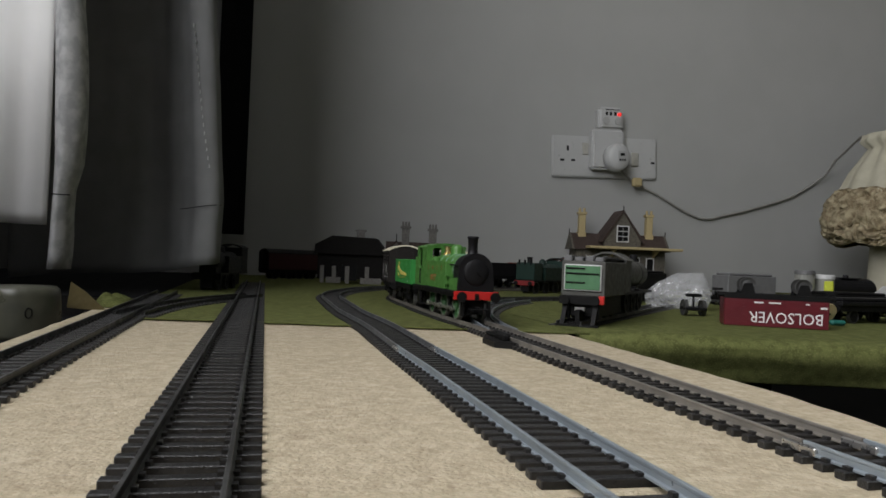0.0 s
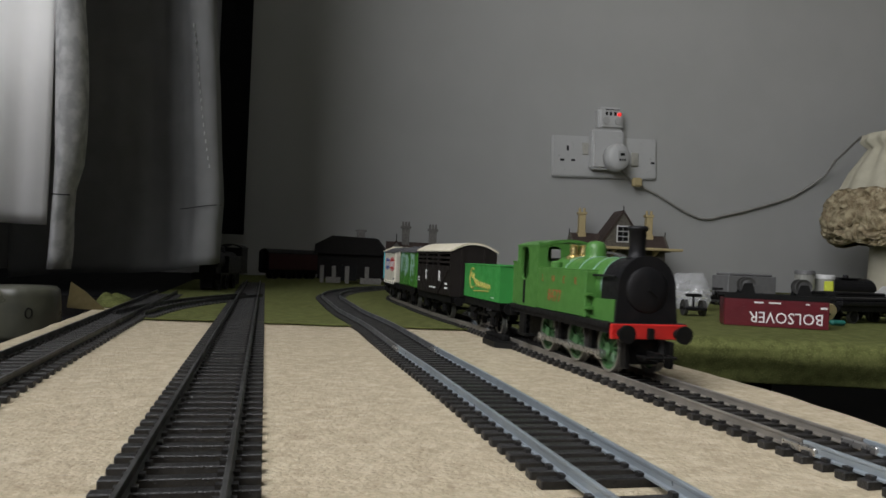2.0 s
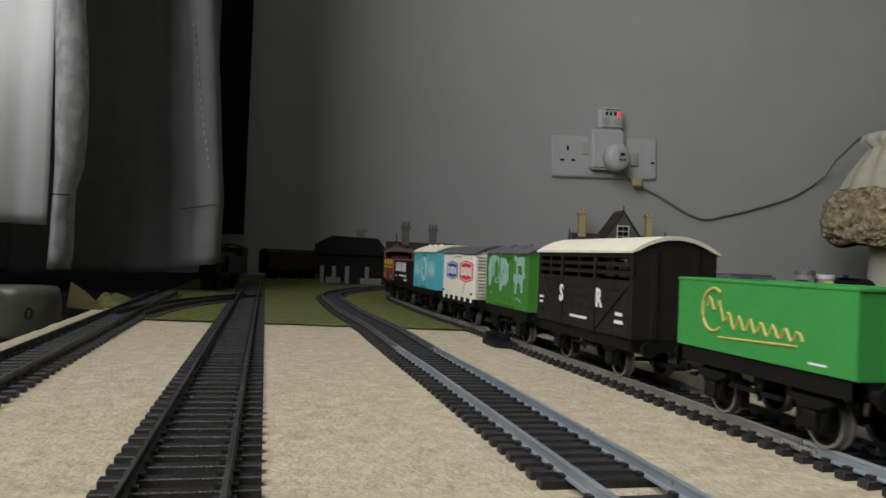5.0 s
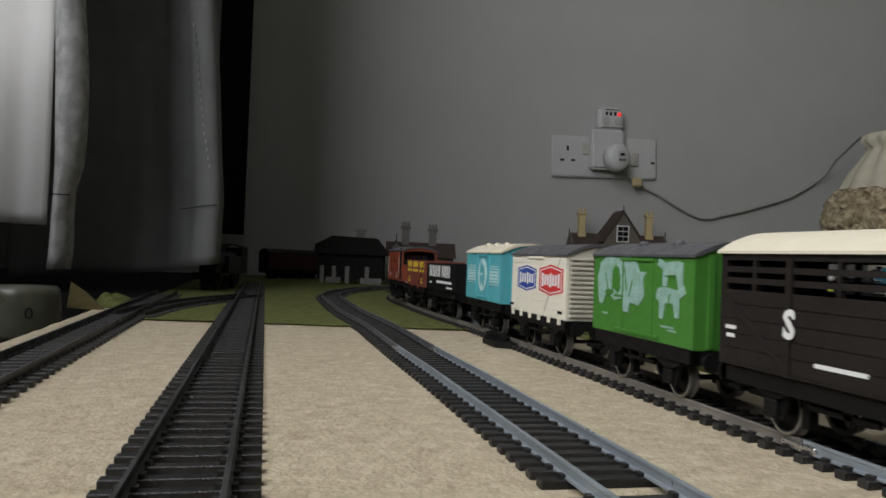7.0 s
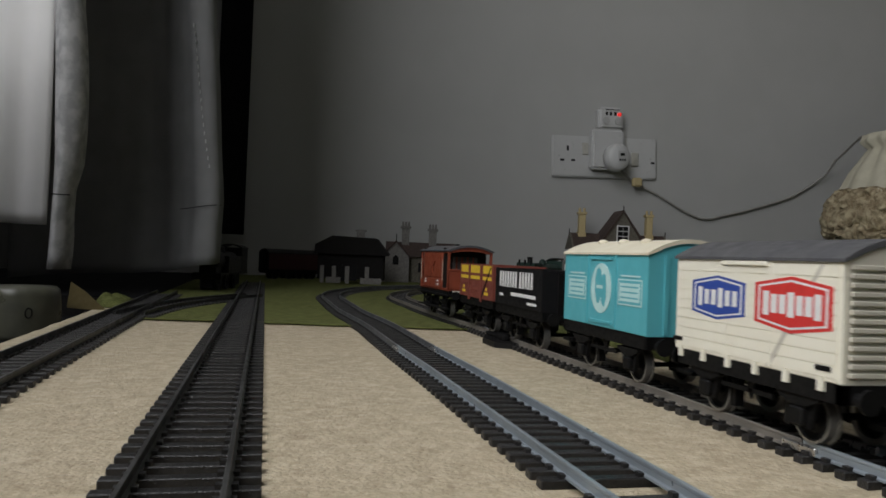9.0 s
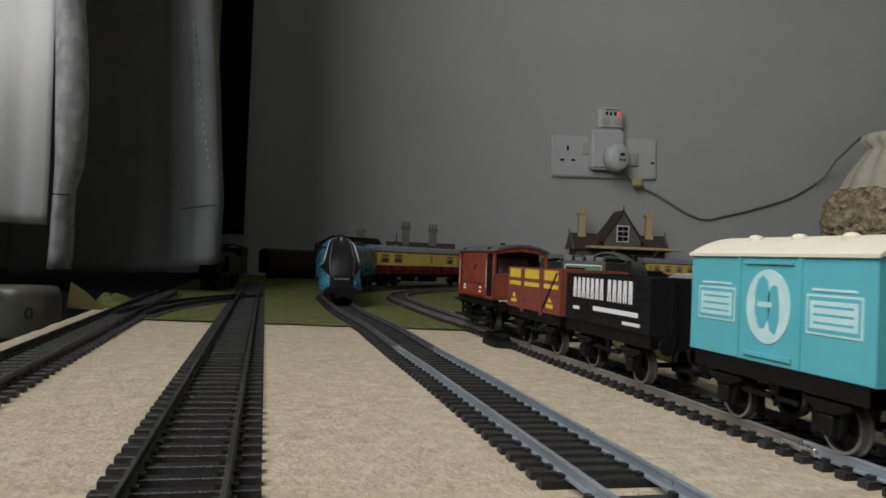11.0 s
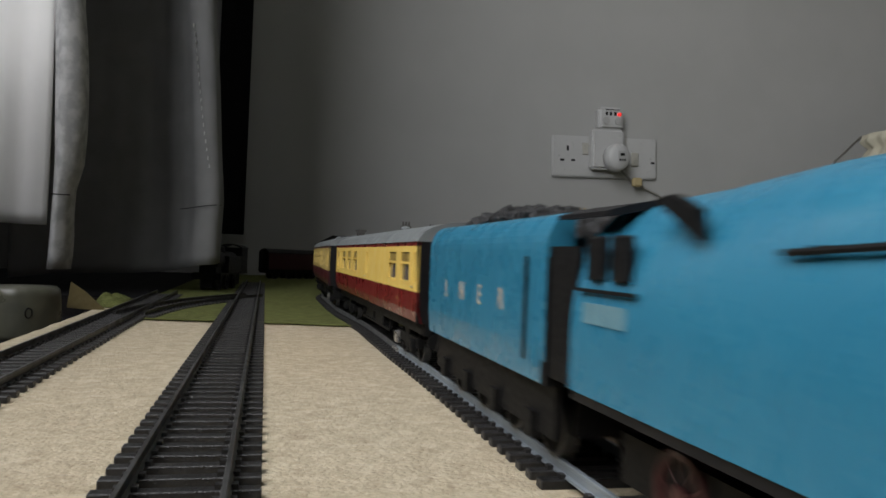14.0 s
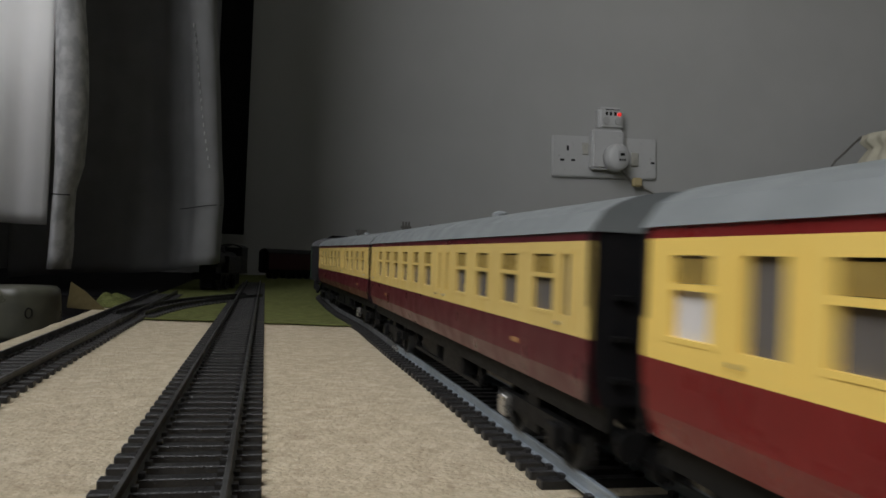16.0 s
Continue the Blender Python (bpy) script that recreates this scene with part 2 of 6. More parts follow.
def lathe(profile, n=20, axis="z", at=(0, 0, 0), ring_only=False):
    """A turned body: profile of (radius, height). ring_only closes the profile on itself, with an open middle."""
    bm = bmesh.new()
    rings = []
    for r, h in profile:
        ring = []
        for k in range(n):
            a = 2 * math.pi * k / n
            c, s = math.cos(a) * r, math.sin(a) * r
            co = {"z": (c, s, h), "y": (c, h, s), "x": (h, c, s)}[axis]
            ring.append(bm.verts.new(Vector(co) + Vector(at)))
        rings.append(ring)
    for a, b in zip(rings, rings[1:] + ([rings[0]] if ring_only else [])):
        for k in range(n):
            bm.faces.new((a[k], a[(k + 1) % n], b[(k + 1) % n], b[k]))
    if not ring_only:
        bm.faces.new(rings[0])
        bm.faces.new(rings[-1])
    return bm


def prism(outline, a, b, axis="y"):
    """An outline swept from a to b along an axis. Outline pairs are (x, z) for y, (y, z) for x, (x, y) for z."""
    bm = bmesh.new()
    ends = []
    for h in (a, b):
        ends.append([bm.verts.new({"y": (u, h, v), "x": (h, u, v), "z": (u, v, h)}[axis]) for u, v in outline])
    n = len(outline)
    for k in range(n):
        bm.faces.new((ends[0][k], ends[0][(k + 1) % n], ends[1][(k + 1) % n], ends[1][k]))
    bm.faces.new(ends[0])
    bm.faces.new(ends[1])
    return bm


def holed(u0, u1, v0, v1, cu, cv, hu, hv, a, b, axis="y"):
    """A plate with one rounded window, from a to b along an axis."""
    angles = [2 * math.pi * k / 32 for k in range(32)] + [math.atan2(v - cv, u - cu) % (2 * math.pi) for u in (u0, u1) for v in (v0, v1)]
    bm = bmesh.new()
    loops = []
    for h in (a, b):
        inner, outer = [], []
        for g in sorted(set(angles)):
            c, s = math.cos(g), math.sin(g)
            k = (abs(c / hu) ** 4 + abs(s / hv) ** 4) ** -0.25
            reach = min(((u1 if c > 0 else u0) - cu) / c if abs(c) > 1e-9 else 1e9, ((v1 if s > 0 else v0) - cv) / s if abs(s) > 1e-9 else 1e9)
            for ring, d in ((inner, k), (outer, reach)):
                u, v = cu + c * d, cv + s * d
                ring.append(bm.verts.new({"y": (u, h, v), "x": (h, u, v)}[axis]))
        loops.append((inner, outer))
    n = len(loops[0][0])
    for k in range(n):
        j = (k + 1) % n
        for inner, outer in loops:
            bm.faces.new((inner[k], inner[j], outer[j], outer[k]))
        for side in (0, 1):
            bm.faces.new((loops[0][side][k], loops[0][side][j], loops[1][side][j], loops[1][side][k]))
    bmesh.ops.recalc_face_normals(bm, faces=bm.faces)
    return bm


def bm_join(a, b):
    """Adds bmesh b to a."""
    me = bpy.data.meshes.new("tmp")
    b.to_mesh(me)
    b.free()
    a.from_mesh(me)
    bpy.data.meshes.remove(me)
    return a


def tube(points, r, n=8):
    """A round cord along points."""
    bm = bmesh.new()
    pts = [Vector(p) for p in points]
    prev = None
    for k, p in enumerate(pts):
        d = (pts[min(k + 1, len(pts) - 1)] - pts[max(k - 1, 0)]).normalized()
        side = d.cross(Vector((0, 0, 1)) if abs(d.z) < 0.9 else Vector((1, 0, 0))).normalized()
        up = side.cross(d)
        ring = [bm.verts.new(p + r * (math.cos(2 * math.pi * j / n) * side + math.sin(2 * math.pi * j / n) * up)) for j in range(n)]
        if prev:
            for j in range(n):
                bm.faces.new((prev[j], prev[(j + 1) % n], ring[(j + 1) % n], ring[j]))
        else:
            bm.faces.new(ring)
        prev = ring
    bm.faces.new(prev)
    return bm


def thing(name, label, category, group="", kind="", loc=(0, 0, 0), rz=0.0):
    ob = new(name)
    ob.empty_display_size = 0.01
    ob.location = Vector(loc) * U
    ob.rotation_euler = (0, 0, radians(rz))
    return tagged(ob, label, category, group, kind)


def writing(name, text, size, parent, material, loc, rot, squash=1.0, label="", bold=0.0):
    """Raised lettering in the built-in font, turned into a mesh."""
    cu = bpy.data.curves.new(name, "FONT")
    cu.body, cu.size, cu.align_x, cu.align_y, cu.extrude = text, size, "CENTER", "CENTER", 0.06
    cu.resolution_u, cu.offset = 2, bold
    tmp = bpy.data.objects.new(name, cu)
    me = bpy.data.meshes.new_from_object(tmp)
    bpy.data.objects.remove(tmp)
    m = Matrix.Translation(Vector(loc) * U) @ Euler([radians(a) for a in rot]).to_matrix().to_4x4() @ Matrix.Diagonal((U * squash, U, U, 1))
    me.transform(m)
    me.materials.clear()
    me.materials.append(M[material])
    ob = new(name, me)
    ob.parent = parent
    if label:
        ob["label"] = label
    return ob


LEFT = (90, 0, -90)  # turns lettering to a vehicle's left side, as seen from the camera


# ---- setting ----
def room():
    wn_ = tagged(part("wall_north", B((-800, 3200, 0, 120, -760, 1750)), "wall"), "pale grey painted plaster wall behind the railway", "wall", kind="structure")
    wn_.location = (0.0, 1.44, 0)
    wn_.rotation_euler = (0, 0, radians(2.0))
    w = WIN
    ww = B((-540, -420, -2600, w["y0"] * 1000, -760, 1750), (-540, -420, w["y1"] * 1000, 1420, -760, 1750),
           (-540, -420, w["y0"] * 1000, w["y1"] * 1000, -760, w["z0"] * 1000), (-540, -420, w["y0"] * 1000, w["y1"] * 1000, w["z1"] * 1000, 1750))
    tagged(part("wall_west", ww, "shaded_wall"), "wall with a window opening, darkened in colour for shade", "wall", kind="structure")
    tagged(part("wall_south", B((-540, 3200, -2720, -2600, -760, 1750)), "shaded_wall"), "unseen south wall, darkened to lower bounced light", "wall", kind="structure")
    tagged(part("wall_east", B((3200, 3320, -2720, 1700, -760, 1750)), "shaded_wall"), "unseen east wall, darkened to lower bounced light", "wall", kind="structure")
    tagged(part("floor", B((-540, 3320, -2720, 1700, -860, -760)), "carpet"), "room floor, darkened for the black gap under the felt", "floor", kind="structure")
    tagged(part("ceiling", B((-540, 3320, -2720, 1700, 1750, 1850)), "wall"), "plain painted room ceiling", "ceiling", kind="structure")


room()
def sheet(name, pts_fn, nu, nv, thick, material, label, category, kind=""):
    """A sheet of some thickness, from a function of (u, v) in 0..1 to millimetres."""
    bm = bmesh.new()
    top = [[bm.verts.new(pts_fn(i / nu, j / nv)) for j in range(nv + 1)] for i in range(nu + 1)]
    bot = [[bm.verts.new(v.co - Vector(thick)) for v in row] for row in top]
    for i in range(nu):
        for j in range(nv):
            bm.faces.new((top[i][j], top[i + 1][j], top[i + 1][j + 1], top[i][j + 1]))
            bm.faces.new((bot[i][j], bot[i][j + 1], bot[i + 1][j + 1], bot[i + 1][j]))
    for i in range(nu):
        bm.faces.new((top[i][0], bot[i][0], bot[i + 1][0], top[i + 1][0]))
        bm.faces.new((top[i][nv], top[i + 1][nv], bot[i + 1][nv], bot[i][nv]))
    for j in range(nv):
        bm.faces.new((top[0][j], top[0][j + 1], bot[0][j + 1], bot[0][j]))
        bm.faces.new((top[nu][j], bot[nu][j], bot[nu][j + 1], top[nu][j + 1]))
    return tagged(part(name, bm, material, smooth=True), label, category, kind=kind)


def baseboards():
    rnd = random.Random(3)
    # chipboard panel with slightly chipped long edges
    ys = [-320 + 10 * k for k in range(103)]
    right = [(191 - 0.0011 * max(0, 275 - y) ** 2 * (1 if y > 150 else 0) - (17.2 if y <= 150 else 0) + rnd.uniform(-0.7, 0.7), y) for y in ys]
    left = [(-108 - 0.012 * y + rnd.uniform(-0.6, 0.6), y) for y in reversed(ys)]
    tagged(part("chipboard_baseboard", prism(right + left, -15, 0, "z"), "chip"), "raw buff chipboard baseboard under the tracks", "baseboard")
    tagged(part("far_baseboard", B((-410, 3192, 702, 1436, -18, -0.5)), "dark_card"), "dark baseboard of the far part of the railway", "baseboard")
    tagged(part("side_baseboard", B((-410, -90, -320, 701, -34, -16)), "black_cloth_and_shade"), "black board beside the chipboard", "baseboard")
    tagged(part("siding_baseboard", prism([(232, 482), (2300, -60), (2300, 700), (232, 700)], -30, -1.2, "z"), "dark_card"), "dark baseboard of the sidings under green felt", "baseboard")
    for ob_name, x, y in (("trestle", -80, -150), ("trestle", 120, 300), ("trestle", 700, 1000), ("trestle", 1600, 1000), ("trestle", 2900, 1000), ("trestle", -250, 300), ("trestle", 900, 400)):
        tagged(part(ob_name, B((x - 25, x + 25, y - 25, y + 25, -760, -15 if ob_name else 0), bevel=2), "dark_card"), "dark wooden trestle leg under the baseboard", "trestle", group="trestle legs")

    def relief(x, y):
        return 0.5 * noise.noise((x * 0.02, y * 0.02, 0)) + 0.25 * noise.noise((x * 0.08, y * 0.08, 3))

    def mat_a(u, v):
        x = -96 + u * 300
        y0 = 488 - 0.16 * x + 2.2 * noise.noise((x * 0.03, 1, 0))
        y = y0 + (1432 - y0) * (v ** 1.6)
        return Vector((x, y, 1.0 + relief(x, y) + (0.8 * (1 - v * 20) if v < 0.05 else 0)))

    sheet("felt_mat", mat_a, 60, 50, (0, 0, 0.9), "felt", "olive green felt mat with a cut front edge under the tracks", "felt mat")

    def mat_b(u, v):
        # top sheet of the sidings, rolling over the front edge and hanging down
        x = 204 + 2000 * u ** 1.7
        edge = 476 - 0.345 * (x - 236) + 5 * noise.noise((x * 0.012, 0, 5))
        if v < 0.3:
            w = v / 0.3
            bulge = 2.5 * noise.noise((x * 0.015, w * 2, 2))
            y, z = edge - 11 + bulge + 13 * (1 - w) ** 1.4, -28 + 22 * w + 2.5 * noise.noise((x * 0.01, 9, 0)) * (1 - w)
        elif v < 0.45:
            a = (v - 0.3) / 0.15 * math.pi / 2
            y, z = edge - 11 + 16 * (1 - math.cos(a)), -6 + 7.2 * math.sin(a)
        else:
            w = (v - 0.45) / 0.55
            y, z = edge + 5 + (1430 - edge - 5) * w ** 1.5, 1.2
        return Vector((x, y, z + (relief(x, y) if v > 0.4 else 0)))

    sheet("felt_mat", mat_b, 90, 70, (0, -0.8, 0.8), "felt", "olive green felt mat draped over the edge of the sidings", "felt mat")
    # Added black sheet in place of felt, to give the corner its shade
    tagged(part("cloth_cover", B((-400, -97, 704, 1430, 0.0, 0.9)), "black_cloth_and_shade"), "added black sheet standing in for the dark corner's shade", "cloth")


baseboards()

# ---- tracks ----
Y0 = 730.0  # where the curves begin
RAIL_TOP = 5.0


def ease(u):
    u = min(1.0, max(0.0, u))
    return u * u * (3 - 2 * u)


def path(line, s):
    """Place and heading (unit vector away from the camera) s millimetres along a line of the loop, which veers a little left before its curve."""
    xc, r = {"outer": (71.0, 470.0), "inner": (139.5, 403.0)}[line]
    q = r * math.pi / 2
    if s <= Y0:
        def off(v):
            return -1.2 * ease((v - 260) / 100) - 5.8 * ease((v - 440) / 150)
        return Vector((xc + off(s), s, 0)), Vector(((off(s + 2) - off(s - 2)) / 4, 1, 0)).normalized()
    xc -= 7.0
    if s <= Y0 + q:
        a = (s - Y0) / r
        return Vector((xc + r * (1 - math.cos(a)), Y0 + r * math.sin(a), 0)), Vector((math.sin(a), math.cos(a), 0))
    return Vector((xc + r + s - Y0 - q, Y0 + r, 0)), Vector((1, 0, 0))


def bent(x0, y0, angle0, length, radius):
    """A line that begins at (x0, y0) heading angle0 degrees right of +y and bends right (radius > 0) or left."""
    def f(s):
        a0 = radians(angle0)
        if not radius:
            return Vector((x0 + math.sin(a0) * s, y0 + math.cos(a0) * s, 0)), Vector((math.sin(a0), math.cos(a0), 0))
        a = a0 + s / radius
        return Vector((x0 + radius * (math.cos(a0) - math.cos(a)), y0 + radius * (math.sin(a) - math.sin(a0)), 0)), Vector((math.sin(a), math.cos(a), 0))
    f.length = length
    return f


def sleeper_bm(half=15):
    bm = B((-half, half, -1.6, 1.6, 0, 2.0), bevel=0.25)
    for sx in (-8.7, 8.7):
        for d in (-1.5, 1.5):
            bm_join(bm, B((sx + d - 0.6, sx + d + 0.6, -1.0, 1.0, 1.9, 2.9)))
    return bm


RAIL_SECTION = [(-1.0, 2.0), (1.0, 2.0), (1.0, 2.4), (0.3, 2.7), (0.3, 4.1), (0.5, 4.3), (0.5, 4.85), (0.38, 5.0), (-0.38, 5.0), (-0.5, 4.85), (-0.5, 4.3), (-0.3, 4.1), (-0.3, 2.7), (-1.0, 2.4)]


def swept_rail(fn, s0, s1, off, step):
    bm = bmesh.new()
    n = max(2, int((s1 - s0) / step) + 1)
    prev = None
    for k in range(n + 1):
        p, d = fn(s0 + (s1 - s0) * k / n)
        side = Vector((d.y, -d.x, 0))
        ring = [bm.verts.new(p + side * (off + u) + Vector((0, 0, v))) for u, v in RAIL_SECTION]
        if prev:
            m = len(ring)
            for j in range(m):
                bm.faces.new((prev[j], prev[(j + 1) % m], ring[(j + 1) % m], ring[j]))
        else:
            bm.faces.new(ring)
        prev = ring
    bm.faces.new(prev)
    return bm


def track(label, fn, s0, s1, pitch, rail_mat, singles, step=18.0, joint=None, gap=None, half=15, near="rail"):
    mesh = None
    t = thing("railway_track", label, "model track", group="tracks")
    for off in (-8.75, 8.75):
        if joint:
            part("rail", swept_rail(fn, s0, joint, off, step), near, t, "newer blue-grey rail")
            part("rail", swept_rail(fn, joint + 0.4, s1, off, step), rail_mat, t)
            p, d = fn(joint)
            part("rail_joiner", B((p.x + off - 1.3, p.x + off + 1.3, p.y - 5, p.y + 7, 2.0, 4.0), bevel=0.3), "steel", t, "bright metal rail joiner")
        else:
            part("rail", swept_rail(fn, s0, s1, off, step), rail_mat, t)
    rest = bmesh.new()
    k, s = 0, s0 + 2
    rnd = random.Random(int(s1))
    while s < s1 - 2:
        if gap and abs(s - gap) < 3.4:
            k, s = k + 1, s + pitch
            continue
        p, d = fn(s)
        m = Matrix.Translation(p) @ Matrix.Rotation(-math.atan2(d.x, d.y) + rnd.uniform(-0.012, 0.012), 4, "Z")
        if k < singles:
            if mesh is None:
                ob = part("sleeper", sleeper_bm(half), "sleeper", t)
                mesh = ob.data
            else:
                ob = new("sleeper", mesh)
                ob.parent = t
            ob.matrix_local = Matrix.Translation(p * U) @ m.to_3x3().to_4x4()
        else:
            r = bmesh.ops.create_cube(rest, size=1)
            for v in r["verts"]:
                v.co = m @ Vector((v.co.x * 30, v.co.y * 3.2, 1.0 + v.co.z * 2.0))
        k += 1
        s += pitch
    if rest.verts:
        tagged(part("far_sleepers", rest, "sleeper", t), kind="stuff")
    else:
        rest.free()
    return t


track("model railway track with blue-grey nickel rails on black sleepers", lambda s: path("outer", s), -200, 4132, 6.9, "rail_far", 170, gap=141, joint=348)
track("model railway track with dull brown-grey rails on black sleepers", lambda s: path("inner", s), -200, 2700, 6.9, "rail_old", 170, joint=163, half=12.5)
track("straight model railway track with dark weathered rails", bent(-13.8, -200, 0, 0, 0), 0, 1280, 8.4, "rail_dark", 160, 300)
track("straight model railway track with dark rails beside the curtain", bent(-80.0, -200, -0.5, 0, 0), 0, 960, 8.4, "rail_dark", 150, 300)
track("curved connecting track joining two straight tracks", bent(-82, 470, 0, 0, 560), 40, 290, 7.5, "rail_dark", 40, 15)
track("curved siding track leaving the inner loop at a turnout", bent(139.5, 395, 0, 0, 640), 45, 420, 7.0, "rail", 60, 15)
track("siding track under the parked tender engine", bent(205, 500, 40, 0, 0), 8, 420, 7.0, "rail_dark", 60, 100)
track("far siding track in front of the station house", bent(250, 800, 55, 0, 700), 0, 700, 8.4, "rail_dark", 60, 20)


# ---- rolling stock (local frame: front at y = 0, rail top at z = 0) ----
TURNING = []  # parts that turn or swing: object, kind, radius, line, phase


def arch_roof(w, zc, zt, y0, y1, n=12, edge=0.8):
    """A curved roof sheet: half-width w, eaves at zc, crown at zt."""
    top = [(-w + 2 * w * k / n, zc + (zt - zc) * (1 - (2 * k / n - 1) ** 2)) for k in range(n + 1)]
    low = [(x, z - edge - (0.6 if 0 < k < n else 0)) for k, (x, z) in enumerate(top)]
    return prism(top + low[::-1], y0, y1)


def decal(name, t, mt, yc, zc, outline, w, depth=0.15, side=-1):
    """A printed shape on a vehicle's side: outline (u to the front, v up) round (yc, zc)."""
    a, b = sorted((side * (w - 0.3), side * (w + depth)))
    return part(name, prism([(yc - u, zc + v) for u, v in outline], a, b, "x"), mt, t)


def rect(w, h):
    return [(-w / 2, -h / 2), (w / 2, -h / 2), (w / 2, h / 2), (-w / 2, h / 2)]


def blob(rx, ry, seed, n=18, rough=0.25):
    r = random.Random(seed)
    return [(rx * math.cos(2 * math.pi * k / n) * (1 + r.uniform(-rough, rough)), ry * math.sin(2 * math.pi * k / n) * (1 + r.uniform(-rough, rough))) for k in range(n)]


def wheel_set(t, y, r, line, mt="dark", spokes=0, tyre=1.3, phase=0.0, x=8.6, keyed=True, tyre_mt="tyre"):
    """Two wheels on an axle; each wheel turns as its vehicle rolls."""
    out = []
    for side in (-1, 1):
        bm = C(r * 0.25, (-1.6, 0, 0), (1.6, 0, 0), 12)
        if spokes:
            for k in range(spokes):
                a = 2 * math.pi * k / spokes
                cyl(bm, 0.55, (0, 0, 0), (0, math.cos(a) * r * 0.88, math.sin(a) * r * 0.88), 5)
            bm_join(bm, lathe([(r * 0.80, -0.9), (r * 0.92, -0.9), (r * 0.92, 0.9), (r * 0.80, 0.9)], 24, "x", ring_only=True))
            bm_join(bm, B((-1.0, 1.0, -r * 0.22, r * 0.22, -r * 0.55, 0)))
        else:
            bm_join(bm, lathe([(0.5, -0.5), (r * 0.6, -0.3), (r * 0.86, -0.9), (r * 0.86, 0.9), (r * 0.6, 0.6), (0.5, 0.8)], 24, "x"))
            bm_join(bm, B((-1.0, -0.6, -r * 0.5, r * 0.5, -0.5, 0.5)))
        if side < 0:
            cyl(bm, 0.9, (0, 0, 0), (2 * x, 0, 0), 8)
        wh = part("wheel", bm, mt, t, loc=(side * x, y, r))
        rim = [(r * 0.90, -1.4), (r, -1.4), (r, 1.0), (r * 0.90, 1.0)]
        flange = [(r * 0.86, 0.9), (r + 0.6, 1.0), (r + 0.6, 1.5), (r * 0.86, 1.6)]
        ty = lathe([(a, h * -side) for a, h in rim], 28, "x", ring_only=True)
        bm_join(ty, lathe([(a, h * -side) for a, h in flange], 28, "x", ring_only=True))
        part("tyre", ty, tyre_mt, wh, "bright steel tyre", smooth=False)
        if keyed:
            TURNING.append((wh, "wheel", r, line, phase))
        out.append(wh)
    return out


def buffers_and_couplings(t, L, z=11.0, ends=(0, 1), x=11.0):
    for e in ends:
        y, s = (0, -1) if e == 0 else (L, 1)
        for sx in (-x, x):
            bm = C(1.5, (sx, y, z), (sx, y + s * 3.4, z), 10)
            cyl(bm, 2.9, (sx, y + s * 3.4, z), (sx, y + s * 4.2, z), 14)
            part("buffer", bm, "dark", t)
        bm = B((-2.2, 2.2, min(y - s * 6, y + s * 6), max(y - s * 6, y + s * 6), 5.6, 7.0))
        bm_join(bm, tube([(-5.5, y + s * 5, 7.4), (-5.5, y + s * 9, 7.4), (5.5, y + s * 9, 7.4), (5.5, y + s * 5, 7.4)], 0.5, 6))
        bm_join(bm, B((-0.8, 0.8, min(y + s * 6, y + s * 11), max(y + s * 6, y + s * 11), 6.6, 9.0)))
        part("coupling", bm, "dark", t)


def wagon_frame(t, L, z0, line="inner", base=None, w=15.0, wheel_mt="dark"):
    """Solebars, axleguards, brake gear, wheels, buffers and couplings of a four-wheeled wagon."""
    wb = base or L * 0.56
    bm = B((-w, -w + 2.2, 0, L, z0 - 4.5, z0), (w - 2.2, w, 0, L, z0 - 4.5, z0), (-w, w, 0, 2, z0 - 4.5, z0), (-w, w, L - 2, L, z0 - 4.5, z0),
           (-11, 11, 4, L - 4, z0 - 3, z0 - 0.5))
    part("underframe", bm, "dark", t)
    for ya in (L / 2 - wb / 2, L / 2 + wb / 2):
        for sx in (-1, 1):
            g = prism([(ya - 6, z0 - 4), (ya + 6, z0 - 4), (ya + 3.0, 4.0), (ya - 3.0, 4.0)], sx * 12.4 - 0.6, sx * 12.4 + 0.6, "x")
            bm_join(g, B((sx * 13.4 - 1.4, sx * 13.4 + 1.4, ya - 2.4, ya + 2.4, 4.6, 9.0), bevel=0.5))
            bm_join(g, prism([(ya - 7.5, 11.2), (ya - 3, 9.4), (ya + 3, 9.4), (ya + 7.5, 11.2), (ya + 7.5, 12.2), (ya - 7.5, 12.2)], sx * 13.4 - 0.9, sx * 13.4 + 0.9, "x"))
            part("axleguard", g, "dark", t)
        wheel_set(t, ya, 6.3, line, wheel_mt)
    for sx in (-1, 1):
        g = B((sx * 12.6 - 0.5, sx * 12.6 + 0.5, L * 0.5 - 9, L * 0.5 + 13, 8.6, 9.8))
        bm_join(g, prism([(L * 0.5 - 2.5, z0 - 4), (L * 0.5 + 2.5, z0 - 4), (L * 0.5, 7)], sx * 12.6 - 0.5, sx * 12.6 + 0.5, "x"))
        for d in (-1, 1):
            bm_join(g, B((sx * 9.0 - 1.4, sx * 9.0 + 1.4, L / 2 + d * (wb / 2 - 8.2) - 1.1, L / 2 + d * (wb / 2 - 8.2) + 1.1, 3.0, 10.5)))
        part("brake_gear", g, "dark", t)
    buffers_and_couplings(t, L, z0 - 3.2)


